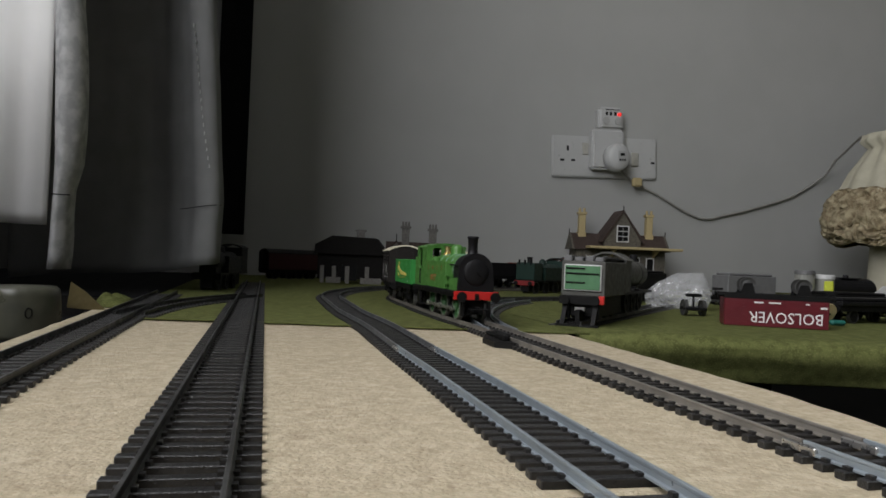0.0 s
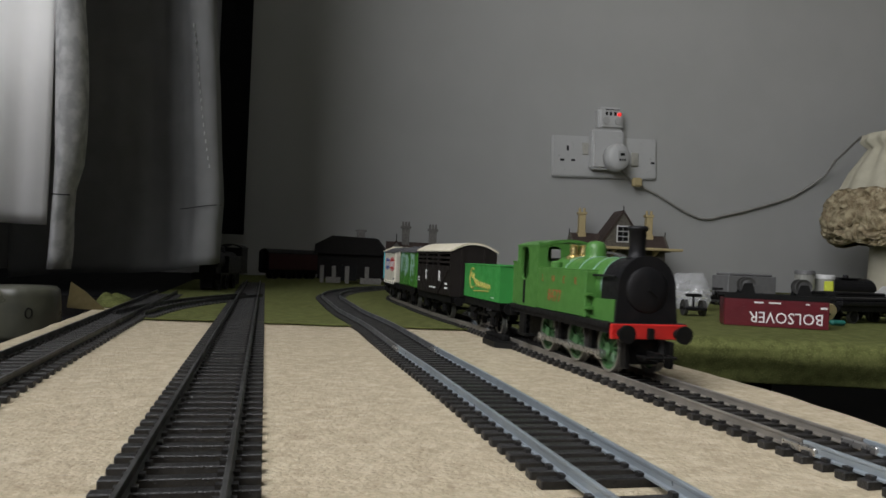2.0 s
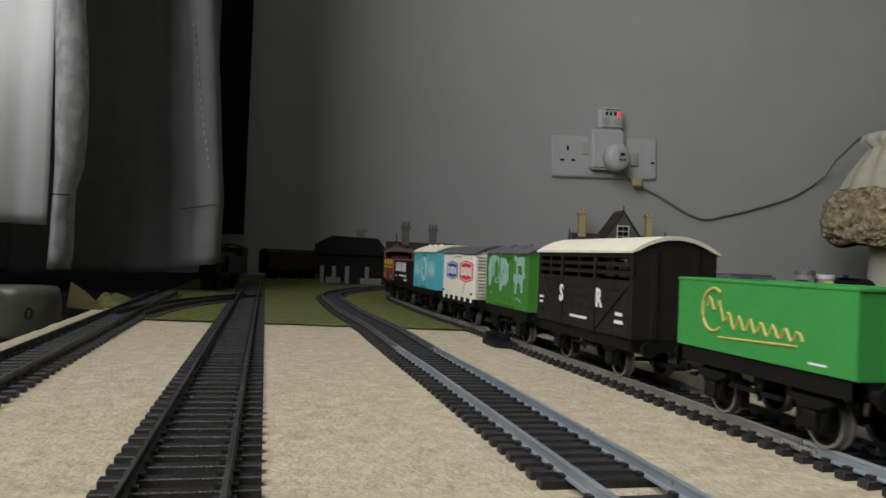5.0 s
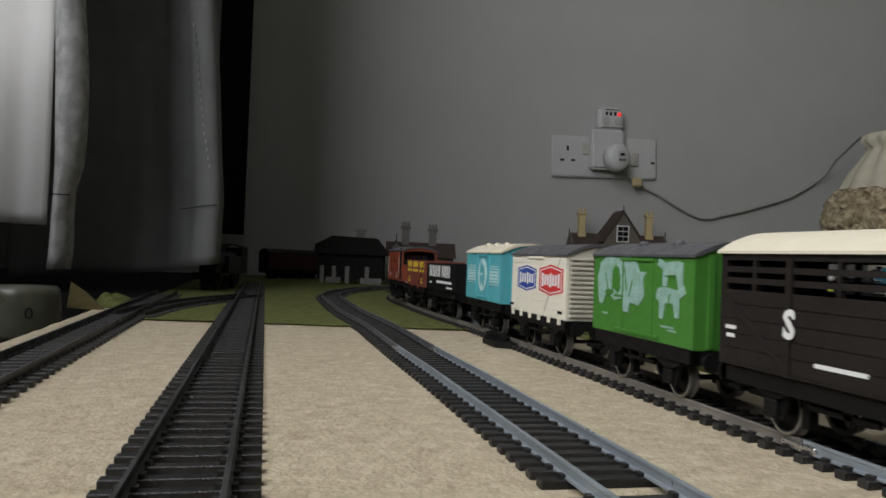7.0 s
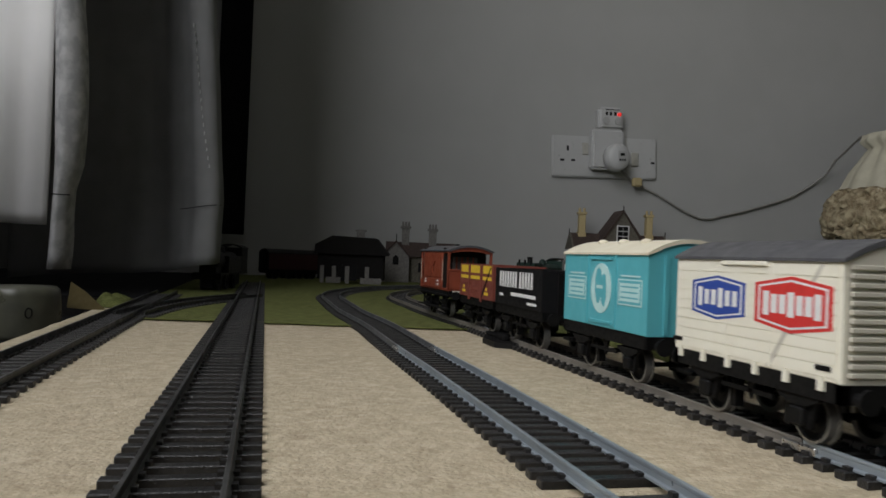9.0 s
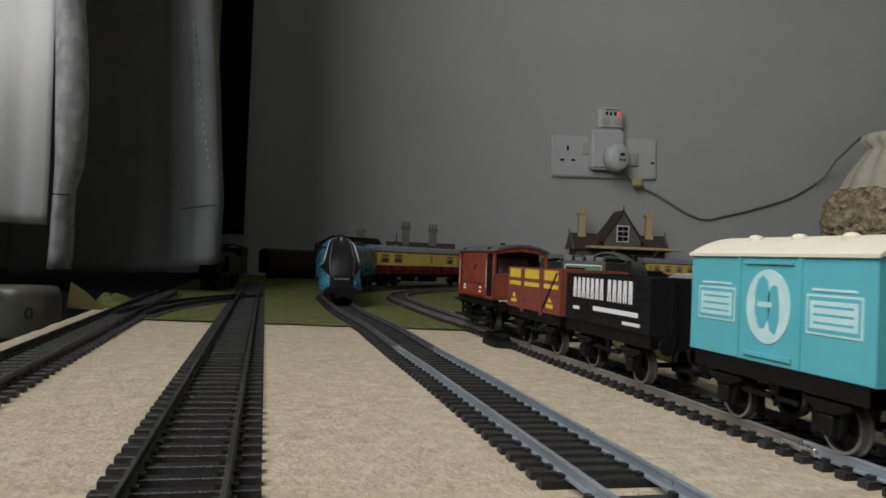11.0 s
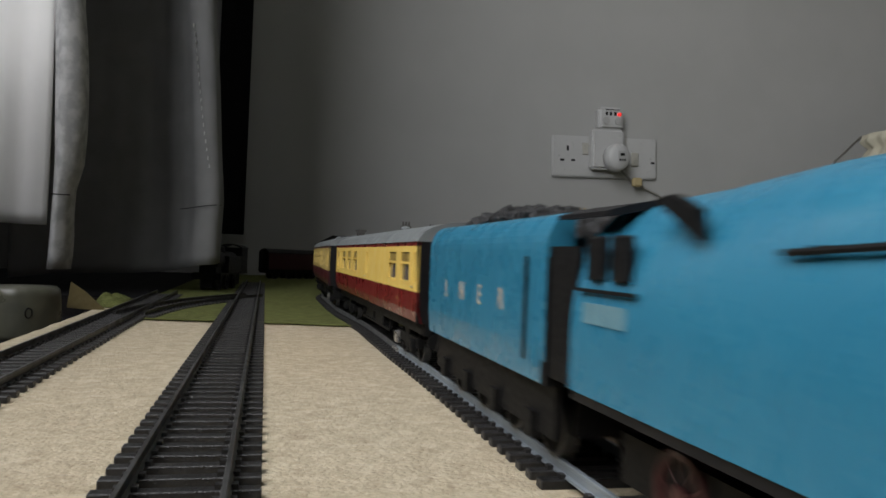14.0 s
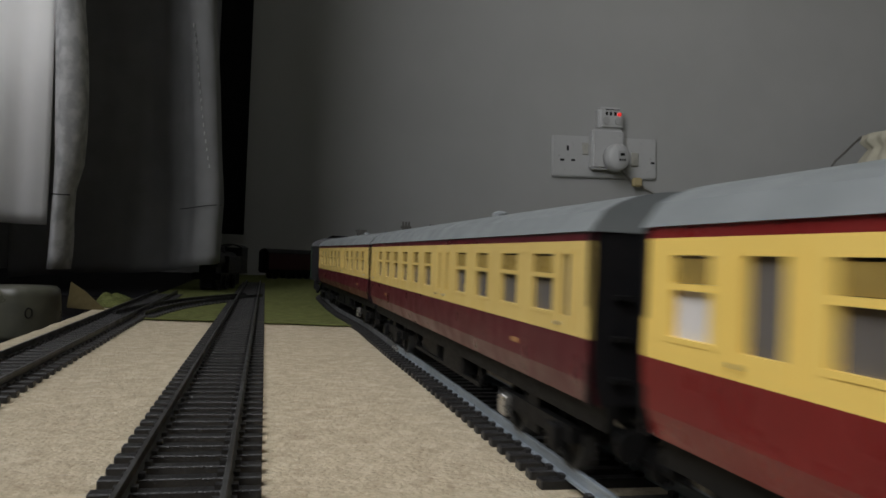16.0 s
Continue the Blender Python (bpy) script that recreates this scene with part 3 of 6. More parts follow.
def van_body(t, L, w, z0, zc, zt, mt, roof_mt, planks=0, roof_vents=0, end_mt=None, overhang=0.8):
    """A van: side and end walls, corner posts, planked sides and a curved roof."""
    part("floor", B((-w + 1.2, w - 1.2, 1.2, L - 1.2, z0, z0 + 1)), "dark", t)
    for sx in (-1, 1):
        a, b = sorted((sx * w, sx * (w - 1.2)))
        part("side_wall", B((a, b, 0, L, z0, zc), bevel=0.25), mt, t)
        for k in range(planks):
            z = z0 + 1 + (zc - z0 - 2) * k / planks
            hh = (zc - z0 - 2) / planks
            a, b = sorted((sx * (w - 0.2), sx * (w + 0.22)))
            part("plank", B((a, b, 1.4, L - 1.4, z + 0.12, z + hh - 0.12)), mt, t)
    for y in (0, L):
        top = [(w - 2 * w * k / 10, zc + (zt - zc - 0.8) * (1 - (2 * k / 10 - 1) ** 2)) for k in range(11)]
        s = 1 if y == 0 else -1
        ya, yb = sorted((y + s * 0.02, y + s * 1.2))
        part("end_wall", prism([(-w + 0.1, z0), (w - 0.1, z0)] + top, ya, yb), end_mt or mt, t)
    part("roof", arch_roof(w + 0.7, zc + 0.4, zt, -overhang, L + overhang), roof_mt, t, smooth=False)
    for k in range(roof_vents):
        y = L * (k + 1) / (roof_vents + 1)
        for x in (-w * 0.45, w * 0.45):
            zz = zc + (zt - zc) * (1 - 0.45 ** 2)
            part("roof_vent", lathe([(2.2, 0), (2.2, 0.8), (1.4, 1.6), (0.4, 1.8)], 12, "z", (x, y, zz - 0.4)), roof_mt, t)


def small_print(t, mt, items, w):
    for y, z, a, b in items:
        decal("marking", t, mt, y, z, rect(a, b), w)


def hexagon(w, h):
    return [(-w / 2, -h * 0.36), (0, -h / 2), (w / 2, -h * 0.36), (w / 2, h * 0.36), (0, h / 2), (-w / 2, h * 0.36)]


def cream_van():
    t = thing("box_van", "cream ventilated box van with blue and red badges", "model wagon", group="freight train")
    L, w = 70, 15.2
    van_body(t, L, w, 16.5, 44, 49.5, "cream", "roof_grey", planks=9, end_mt="louvre")
    for y0 in (0, L):
        s = -1 if y0 == 0 else 1
        for k in range(13):
            z = 18 + k * 2.0
            ya, yb = sorted((y0, y0 + s * 0.9))
            part("louvre", B((-w + 1.6, w - 1.6, ya, yb, z, z + 1.15), bevel=0.2), "louvre", t)
        ya, yb = sorted((y0 - s * 0.2, y0 + s * 1.1))
        part("end_vent", B((-3.4, 3.4, ya, yb, 38.5, 46), bevel=0.3), "dark", t, "dark hooded end ventilator")
    for yc, mt, a, b in ((48.0, "blue_mark", 25.5, 12.4), (17.0, "red_mark", 28, 13.8)):
        decal("badge", t, mt, yc, 33.0, hexagon(a, b), w, 0.30)
        decal("badge_border", t, "white_mark", yc, 33.0, hexagon(a * 0.90, b * 0.88), w, 0.34)
        decal("badge_field", t, mt, yc, 33.0, hexagon(a * 0.84, b * 0.80), w, 0.38)
        n = 6 if mt == "blue_mark" else 7
        for k in range(n):
            u = (k - (n - 1) / 2) * a * 0.78 / n
            hh = b * (0.34 if k % 3 else 0.44)
            decal("badge_stroke", t, "white_mark", yc - u, 33.0, rect(a * 0.085, hh), w, 0.42)
    for k in range(6):
        part("side_knee", B((-w - 0.7, -w + 0.5, 6 + k * 12 - 0.9, 6 + k * 12 + 0.9, 14.3, 17.5)), "cream", t)
        part("side_knee", B((w - 0.5, w + 0.7, 6 + k * 12 - 0.9, 6 + k * 12 + 0.9, 14.3, 17.5)), "cream", t)
    part("brace", prism([(6, 43), (7.6, 43), (26, 17), (24.4, 17)], -w - 0.26, -w, "x"), "louvre", t)
    for y in (24.5, 43.5):
        part("door_post", B((-w - 0.27, -w, y - 0.6, y + 0.6, 17, 43.8)), "cream", t)
    part("door_track", B((-w - 0.9, -w, 26, 46, 42.2, 43.4), bevel=0.2), "cream", t)
    small_print(t, "dark", [(68, 19.5, 5, 1.2), (5.5, 19.5, 5, 1.2)], w + 0.25)
    wagon_frame(t, L, 16.5)
    return t, L


def turquoise_van():
    t = thing("box_van", "turquoise refrigerated van with a cream roof", "model wagon", group="freight train")
    L, w = 71, 15.6
    van_body(t, L, w, 17.5, 45, 50.5, "turquoise", "cream_roof", roof_vents=3)
    decal("oval_badge", t, "pale_mark", 35.5, 32.0, blob(8.6, 9.4, 1, 28, 0.0), w, 0.25)
    decal("oval_field", t, "turquoise", 37.5, 33.0, blob(3.0, 7.0, 1, 20, 0.08), w, 0.30)
    decal("oval_field", t, "turquoise", 33.0, 31.5, blob(2.2, 6.4, 4, 20, 0.08), w, 0.30)
    decal("oval_stroke", t, "pale_mark", 36.5, 32.5, rect(5.5, 1.3), w, 0.34)
    for yc in (58.0, 12.5):
        decal("panel", t, "pale_mark", yc, 31.5, rect(17.5, 9.2), w, 0.20)
        decal("panel_field", t, "turquoise", yc, 31.5, rect(16.5, 8.2), w, 0.24)
        decal("panel", t, "pale_mark", yc, 31.5, rect(15, 6.4), w, 0.28)
        for k in range(3):
            decal("panel_line", t, "turquoise", yc, 29.6 + k * 1.9, rect(12.5, 0.55), w, 0.32)
        decal("panel_cap", t, "pale_mark", yc, 37.2, rect(14.0, 0.6), w, 0.2)
    for y in (23.5, 47.5):
        part("door_post", B((-w - 0.45, -w, y - 0.6, y + 0.6, 18, 44.6)), "turquoise", t)
    for z in (19.5, 43.2):
        part("door_hinge", B((-w - 0.6, -w, 26, 45, z - 0.5, z + 0.5)), "turquoise", t)
    for y0 in (0, L):
        s = -1 if y0 == 0 else 1
        for x in (-9, -3, 3, 9):
            ya, yb = sorted((y0, y0 + s * 0.8))
            part("end_post", B((x - 0.8, x + 0.8, ya, yb, 18, 45)), "turquoise", t)
    wagon_frame(t, L, 17.5)
    return t, L


def green_van():
    t = thing("box_van", "grass-green box van with pale animal shapes", "model wagon", group="freight train")
    L, w = 71, 15.4
    van_body(t, L, w, 16.5, 44.5, 49.5, "van_green", "roof_grey", roof_vents=2)
    pig = [(-15, -6), (-16, 2), (-14, 8), (-9, 11), (-2, 10), (3, 11), (9, 9), (11, 5), (15, 5), (13, 2), (14, -4), (11, -8), (6, -7), (5, -11), (2, -11), (1, -6), (-4, -7), (-9, -4), (-12, -9), (-14, -9)]
    decal("animal_print", t, "print_pale", 47.5, 34.5, [(u * 1.22, v * 0.9) for u, v in pig], w, 0.25)
    decal("animal_print", t, "van_green", 50, 35.0, [(u * 0.22 - 1, v * 0.5) for u, v in pig], w, 0.30)
    decal("animal_print", t, "van_green", 57, 31.0, blob(3.4, 1.1, 5), w, 0.30)
    cow = [(-7, 4), (-4, 2), (-4, -5), (-2, -5), (-1, 0), (3, 0), (4, -6), (6, -6), (6, 5), (3, 6), (-3, 5), (-6, 7)]
    decal("animal_print", t, "print_pale", 13.5, 38.5, [(u * 1.2, v * 0.75) for u, v in cow], w, 0.25)
    decal("animal_print", t, "print_pale", 13.5, 29.5, [(-u * 1.2 + 0.8, v * 0.85) for u, v in cow], w, 0.25)
    decal("animal_print", t, "print_pale", 19.5, 32, blob(2.8, 2.4, 9), w, 0.25)
    for yc, zc, a, b, tilt in ((53, 37, 0.9, 9, 0.3), (44, 36, 0.8, 8, -0.2), (49, 30, 7, 0.8, 0.0), (40, 33, 0.8, 6, 0.4), (59, 35, 0.7, 6, -0.4), (14, 38, 5, 0.6, 0.0), (14, 30.5, 0.7, 4, 0.3)):
        decal("print_gap", t, "van_green", yc, zc, [(x + y * tilt, y) for x, y in rect(a, b)], w, 0.31)
    small_print(t, "print_pale", [(60, 23, 4, 0.7), (15, 22.0, 8, 0.6), (12, 21.0, 5, 0.5)], w)
    for y in (25, 46):
        part("door_post", B((-w - 0.35, -w, y - 0.5, y + 0.5, 17.5, 44)), "van_green", t)
    part("door_track", B((-w - 0.6, -w, 24, 48, 42.6, 43.6)), "van_green", t)
    part("lower_rail", B((-w - 0.5, -w, 20, 52, 17.6, 18.6)), "van_green", t)
    for y0 in (0, L):
        s = -1 if y0 == 0 else 1
        for x in (-10, 10):
            ya, yb = sorted((y0, y0 + s * 0.9))
            part("end_post", B((x - 0.9, x + 0.9, ya, yb, 17, 45)), "van_green", t)
    wagon_frame(t, L, 16.5)
    return t, L


def cattle_van():
    t = thing("cattle_van", "dark brown slatted cattle van with a cream roof", "model wagon", group="freight train")
    L, w = 90, 16.2
    z0, zc = 15.5, 46.0
    part("floor", B((-w + 1, w - 1, 1, L - 1, z0, z0 + 1.2)), "van_brown", t)
    for sx in (-1, 1):
        a, b = sorted((sx * w, sx * (w - 1.4)))
        part("side_wall", B((a, b, 0, L, z0, 35.6), bevel=0.2), "van_brown", t)
        part("cantrail", B((a, b, 0, L, 43.6, zc)), "van_brown", t)
        for y in (0, 29, 61, 90 - 2.4):
            part("post", B((a, b, y, y + 2.4, 35.4, 43.8)), "van_brown", t)
        for y in (45, 75):
            part("post", B((a, b, y, y + 1.2, 35.4, 43.8)), "van_brown", t)
        for z in (37.4, 40.4):
            part("slat", B((a + 0.1, b - 0.1, 0, L, z, z + 1.5)), "van_brown", t)
        for k in range(5):
            z = z0 + 0.8 + k * 3.9
            a2, b2 = sorted((sx * (w - 0.2), sx * (w + 0.2)))
            part("plank", B((a2, b2, 2, L - 2, z + 0.1, z + 3.7)), "van_brown", t)
        a3, b3 = sorted((sx * w, sx * (w + 0.7)))
        for y in (29.5, 61.5):
            part("door_post", B((a3, b3, y - 1, y + 1, z0, 44)), "van_brown", t)
        part("brace", prism([(3, 33), (5, 33), (29, 17), (27, 17)], a3, b3, "x"), "van_brown", t)
        part("brace", prism([(87, 33), (85, 33), (61, 17), (63, 17)], a3, b3, "x"), "van_brown", t)
    for y in (0, L):
        s = 1 if y == 0 else -1
        ya, yb = sorted((y + s * 0.02, y + s * 1.2))
        top = [(w - 2 * w * k / 10, zc + 4.2 * (1 - (2 * k / 10 - 1) ** 2)) for k in range(11)]
        part("end_wall", prism([(-w + 0.1, z0), (w - 0.1, z0)] + top, ya, yb), "van_brown", t)
        for x in (-8, 8):
            ya, yb = sorted((y, y - s * 0.9))
            part("end_post", B((x - 1, x + 1, ya, yb, z0, 47)), "van_brown", t)
    part("roof", arch_roof(w + 0.9, zc + 0.1, 51.8, -1, L + 1), "cream_roof", t, "cream curved roof")
    writing("letter", "S", 9.5, t, "white_mark", (-w - 0.85, 60.5, 28.0), LEFT, 0.95, bold=0.35)
    writing("letter", "R", 9.5, t, "white_mark", (-w - 0.42, 25.5, 28.0), LEFT, 0.95, bold=0.35)
    small_print(t, "white_mark", [(84.5, 25.6, 4.6, 1.0), (84.5, 23.4, 3.6, 1.0), (44, 19.8, 16, 1.0), (9, 23.4, 5.5, 1.2), (9, 20.6, 6.5, 1.2)], w + 0.25)
    wagon_frame(t, L, 15.5, base=50)
    return t, L


def open_wagon(name_label, L, z0, z1, mt, w=15.4, planks=5, load=None):
    t = thing("open_wagon", name_label, "model wagon", group="freight train")
    part("floor", B((-w + 1, w - 1, 1, L - 1, z0, z0 + 1.2)), mt, t)
    hh = (z1 - z0) / planks
    for sx in (-1, 1):
        a, b = sorted((sx * w, sx * (w - 1.1)))
        part("side_wall", B((a, b, 0, L, z0, z1 - 0.1)), mt, t)
        for k in range(planks):
            a2, b2 = sorted((sx * (w - 0.3), sx * (w + 0.25)))
            part("plank", B((a2, b2, 0.1, L - 0.1, z0 + k * hh + 0.1, z0 + (k + 1) * hh - 0.1)), mt, t)
    for y in (0, L):
        s = 1 if y == 0 else -1
        ya, yb = sorted((y + 0.02 * s, y + s * 1.1))
        part("end_wall", B((-w + 0.1, w - 0.1, ya, yb, z0, z1 - 0.05)), mt, t)
        for x in (-7, 7):
            ya, yb = sorted((y, y - s * 0.9))
            part("end_post", B((x - 1, x + 1, ya, yb, z0 - 3, z1 - 1)), "dark" if mt == "black" else mt, t)
    wagon_frame(t, L, z0)
    return t


def bright_green_wagon():
    L, w = 73, 15.4
    t = open_wagon("bright green open wagon with faded gold script", L, 18, 37.5, "wagon_green", planks=1)
    # a faded script mark drawn as one thin flowing stroke
    pts = [(-20 + 1.0 * k, 4.2 * math.exp(-((k - 3) / 5) ** 2) + 2.3 * math.sin(k * 1.35) * (1 - 0.4 * k / 40) - 1.2 - 0.05 * k) for k in range(41)]
    part("script_stroke", tube([(-w - 0.3, 37 - u, 28.6 + v) for u, v in pts], 0.42, 5), "gold_mark", t)
    part("script_stroke", tube([(-w - 0.3, 37 + 17 + 5.5 * math.cos(a), 29.5 + 6.0 * math.sin(a)) for a in np.linspace(2.2, -4.1 + 2 * math.pi - 4.4, 22)], 0.5, 5), "gold_mark", t)
    part("script_flourish", tube([(-w - 0.3, 37 - u, 22.6 + 0.04 * u) for u in range(-14, 20, 2)], 0.35, 5), "gold_mark", t)
    small_print(t, "white_mark", [(12, 20, 6, 0.5)], w + 0.25)
    part("top_rim", B((-w - 0.5, -w + 1.2, -0.4, L + 0.4, 37.3, 38.2), (w - 1.2, w + 0.5, -0.4, L + 0.4, 37.3, 38.2), (-w, w, -0.5, 1.1, 37.3, 38.2), (-w, w, L - 1.1, L + 0.5, 37.3, 38.2), bevel=0.2), "wagon_green", t)
    return t, L


def black_wagon():
    L, w = 71, 15.4
    t = open_wagon("black open wagon with white lettering blocks", L, 18, 37, "black", planks=5)
    u = 0
    for k, n in enumerate((7, 5)):
        for j in range(n):
            yc = 62 - u
            decal("letter_block", t, "white_mark", yc, 31.4, [(-1.45, -4), (-0.35, -4), (-0.2, -0.8), (0.2, -0.8), (0.35, -4), (1.45, -4), (1.25, 4), (-1.25, 4)], w, 0.32)
            u += 4.15
        u += 2.4
    small_print(t, "white_mark", [(60, 23.2, 6, 1.3), (26, 24.0, 36, 1.7), (13, 20.6, 13, 1.2)], w + 0.25)
    return t, L


def brown_wagon():
    L, w = 70, 15.4
    t = open_wagon("red-brown open wagon with yellow lettering panels", L, 18, 38, "wagon_brown", planks=5)
    for y in (22.5, 47.5):
        part("door_post", B((-w - 0.7, -w, y - 1.4, y + 1.4, 16.5, 38)), "wagon_brown", t)
    part("brace", prism([(3, 36.5), (4.6, 36.5), (22, 19), (20.4, 19)], -w - 0.55, -w, "x"), "black", t)
    for yc, a in ((59, 17), (35.5, 20), (11, 17)):
        for k in range(5):
            decal("yellow_block", t, "yellow_mark", yc + (k - 2) * a / 5.2, 35.0, rect(a / 5.2 - 0.3, 4.4), w, 0.34)
        decal("yellow_block", t, "yellow_mark", yc, 30.1, rect(a, 2.0), w, 0.34)
    for yc in (60, 12):
        decal("yellow_block", t, "yellow_mark", yc, 23.6, [(-2, -0.5), (2, -0.5), (1, 1.4), (-1, 1.4)], w, 0.34)
        decal("yellow_block", t, "yellow_mark", yc, 21.4, rect(8, 1.7), w, 0.34)
    return t, L


def brake_van():
    t = thing("brake_van", "orange-brown goods brake van with open verandas", "model wagon", group="freight train")
    L, w, z0, zc = 75, 15.6, 19.0, 46.0
    mt = "bauxite"
    y0, y1 = 13.5, 66  # cabin
    part("floor", B((-w, w, 0, L, z0 - 0.2, z0 + 1.2)), mt, t)
    for sx in (-1, 1):
        a, b = sorted((sx * w, sx * (w - 1.2)))
        part("side_wall", B((a, b, y0, y1, z0, zc)), mt, t)
        for y in (0.0, L - 3.2):
            part("veranda_post", B((a, b, y, y + 3.2, z0, zc), bevel=0.2), mt, t)
        part("cantrail", B((a, b, 0, L, 44.4, zc + 0.3)), mt, t)
        a2, b2 = sorted((sx * (w - 0.2), sx * (w + 0.5)))
        part("side_panel", B((a2, b2, y0 + 3, y1 - 2, z0 + 8, zc - 1.4), bevel=0.2), mt, t)
        a4, b4 = sorted((sx * w, sx * (w + 1.3)))
        part("ducket", prism([(32, 38.2), (48, 38.2), (46, 36.4), (42.5, 35.0), (42.5, 29.5), (37.5, 29.5), (37.5, 35.0), (34, 36.4)], a4, b4, "x"), mt, t)
        part("lower_panel", B((a2, b2, y0 + 1, y1 - 1, z0 + 0.8, z0 + 7.4), bevel=0.15), mt, t)
        part("handrail", C(0.2, (sx * (w + 0.7), 11.6, 25), (sx * (w + 0.9), 11.6, 40), 6), "louvre", t, "thin white handrail")
        part("handrail", C(0.2, (sx * (w + 0.7), L - 6, 25), (sx * (w + 0.9), L - 6, 40), 6), "louvre", t, "thin white handrail")
        a3, b3 = sorted((sx * 13.5, sx * 17.2))
        part("footboard", B((a3, b3, 1, L - 1, 6.0, 7.0)), "dark", t)
        part("step_board", B((a3, b3, -2, L + 2, 15.2, 16.2)), "dark", t)
        for y in (8, 27, 48, 67):
            part("footboard_bracket", B((sx * 14 - 0.5, sx * 14 + 0.5, y - 0.6, y + 0.6, 6.5, z0 - 3)), "dark", t)
    for y in (y0, y1):
        # Cabin ends in near-black brown: the veranda's shade is put into the colour
        part("cabin_end", B((-w + 0.2, -9, y - 0.6, y + 0.6, z0, zc + 2), (9, w - 0.2, y - 0.6, y + 0.6, z0, zc + 2), (-9, 9, y - 0.6, y + 0.6, z0, 31), (-9, 9, y - 0.6, y + 0.6, 42, zc + 2.4)), "van_brown", t)
        for x in (-6, -2, 2, 6):
            part("cabin_slat", B((x - 0.6, x + 0.6, y - 0.5, y + 0.5, 31, 42)), mt, t)
        part("cabin_window", B((-9, 9, y - 0.2, y + 0.2, 31, 42)), "glass_dark", t)
    for y in (0.6, L - 0.6):
        part("end_wall", B((-w, w, y - 0.6, y + 0.6, z0, 32.5)), mt, t)
        part("end_rail", B((-w, w, y - 0.9, y + 0.9, 32.2, 33.4), bevel=0.2), mt, t)
        part("end_step", B((-12, 12, y - 2.2, y + 2.2, z0 - 1.2, z0 - 0.2)), "louvre", t, "pale end step")
        part("end_arch", prism([(-w, 44), (-8, 45.4), (0, 46), (8, 45.4), (w, 44), (w, zc + 0.2), (8, 48.3), (0, 49.1), (-8, 48.3), (-w, zc + 0.2)], y - 0.6, y + 0.6), mt, t)
    part("roof", arch_roof(w + 0.8, zc + 0.3, 50.0, -1, L + 1), "roof_grey", t, "dark grey curved roof")
    part("roof_vent", C(1.6, (4, 46, 48.6), (4, 46, 51.4), 10), "dark", t)
    small_print(t, "white_mark", [(57, 25.0, 3, 1.6), (57, 23.2, 5, 1.1), (24, 24.8, 4.5, 1.2), (24, 22.4, 4.5, 1.2)], w + 0.45)
    wagon_frame(t, L, 18.8, base=44, wheel_mt="dark")
    return t, L


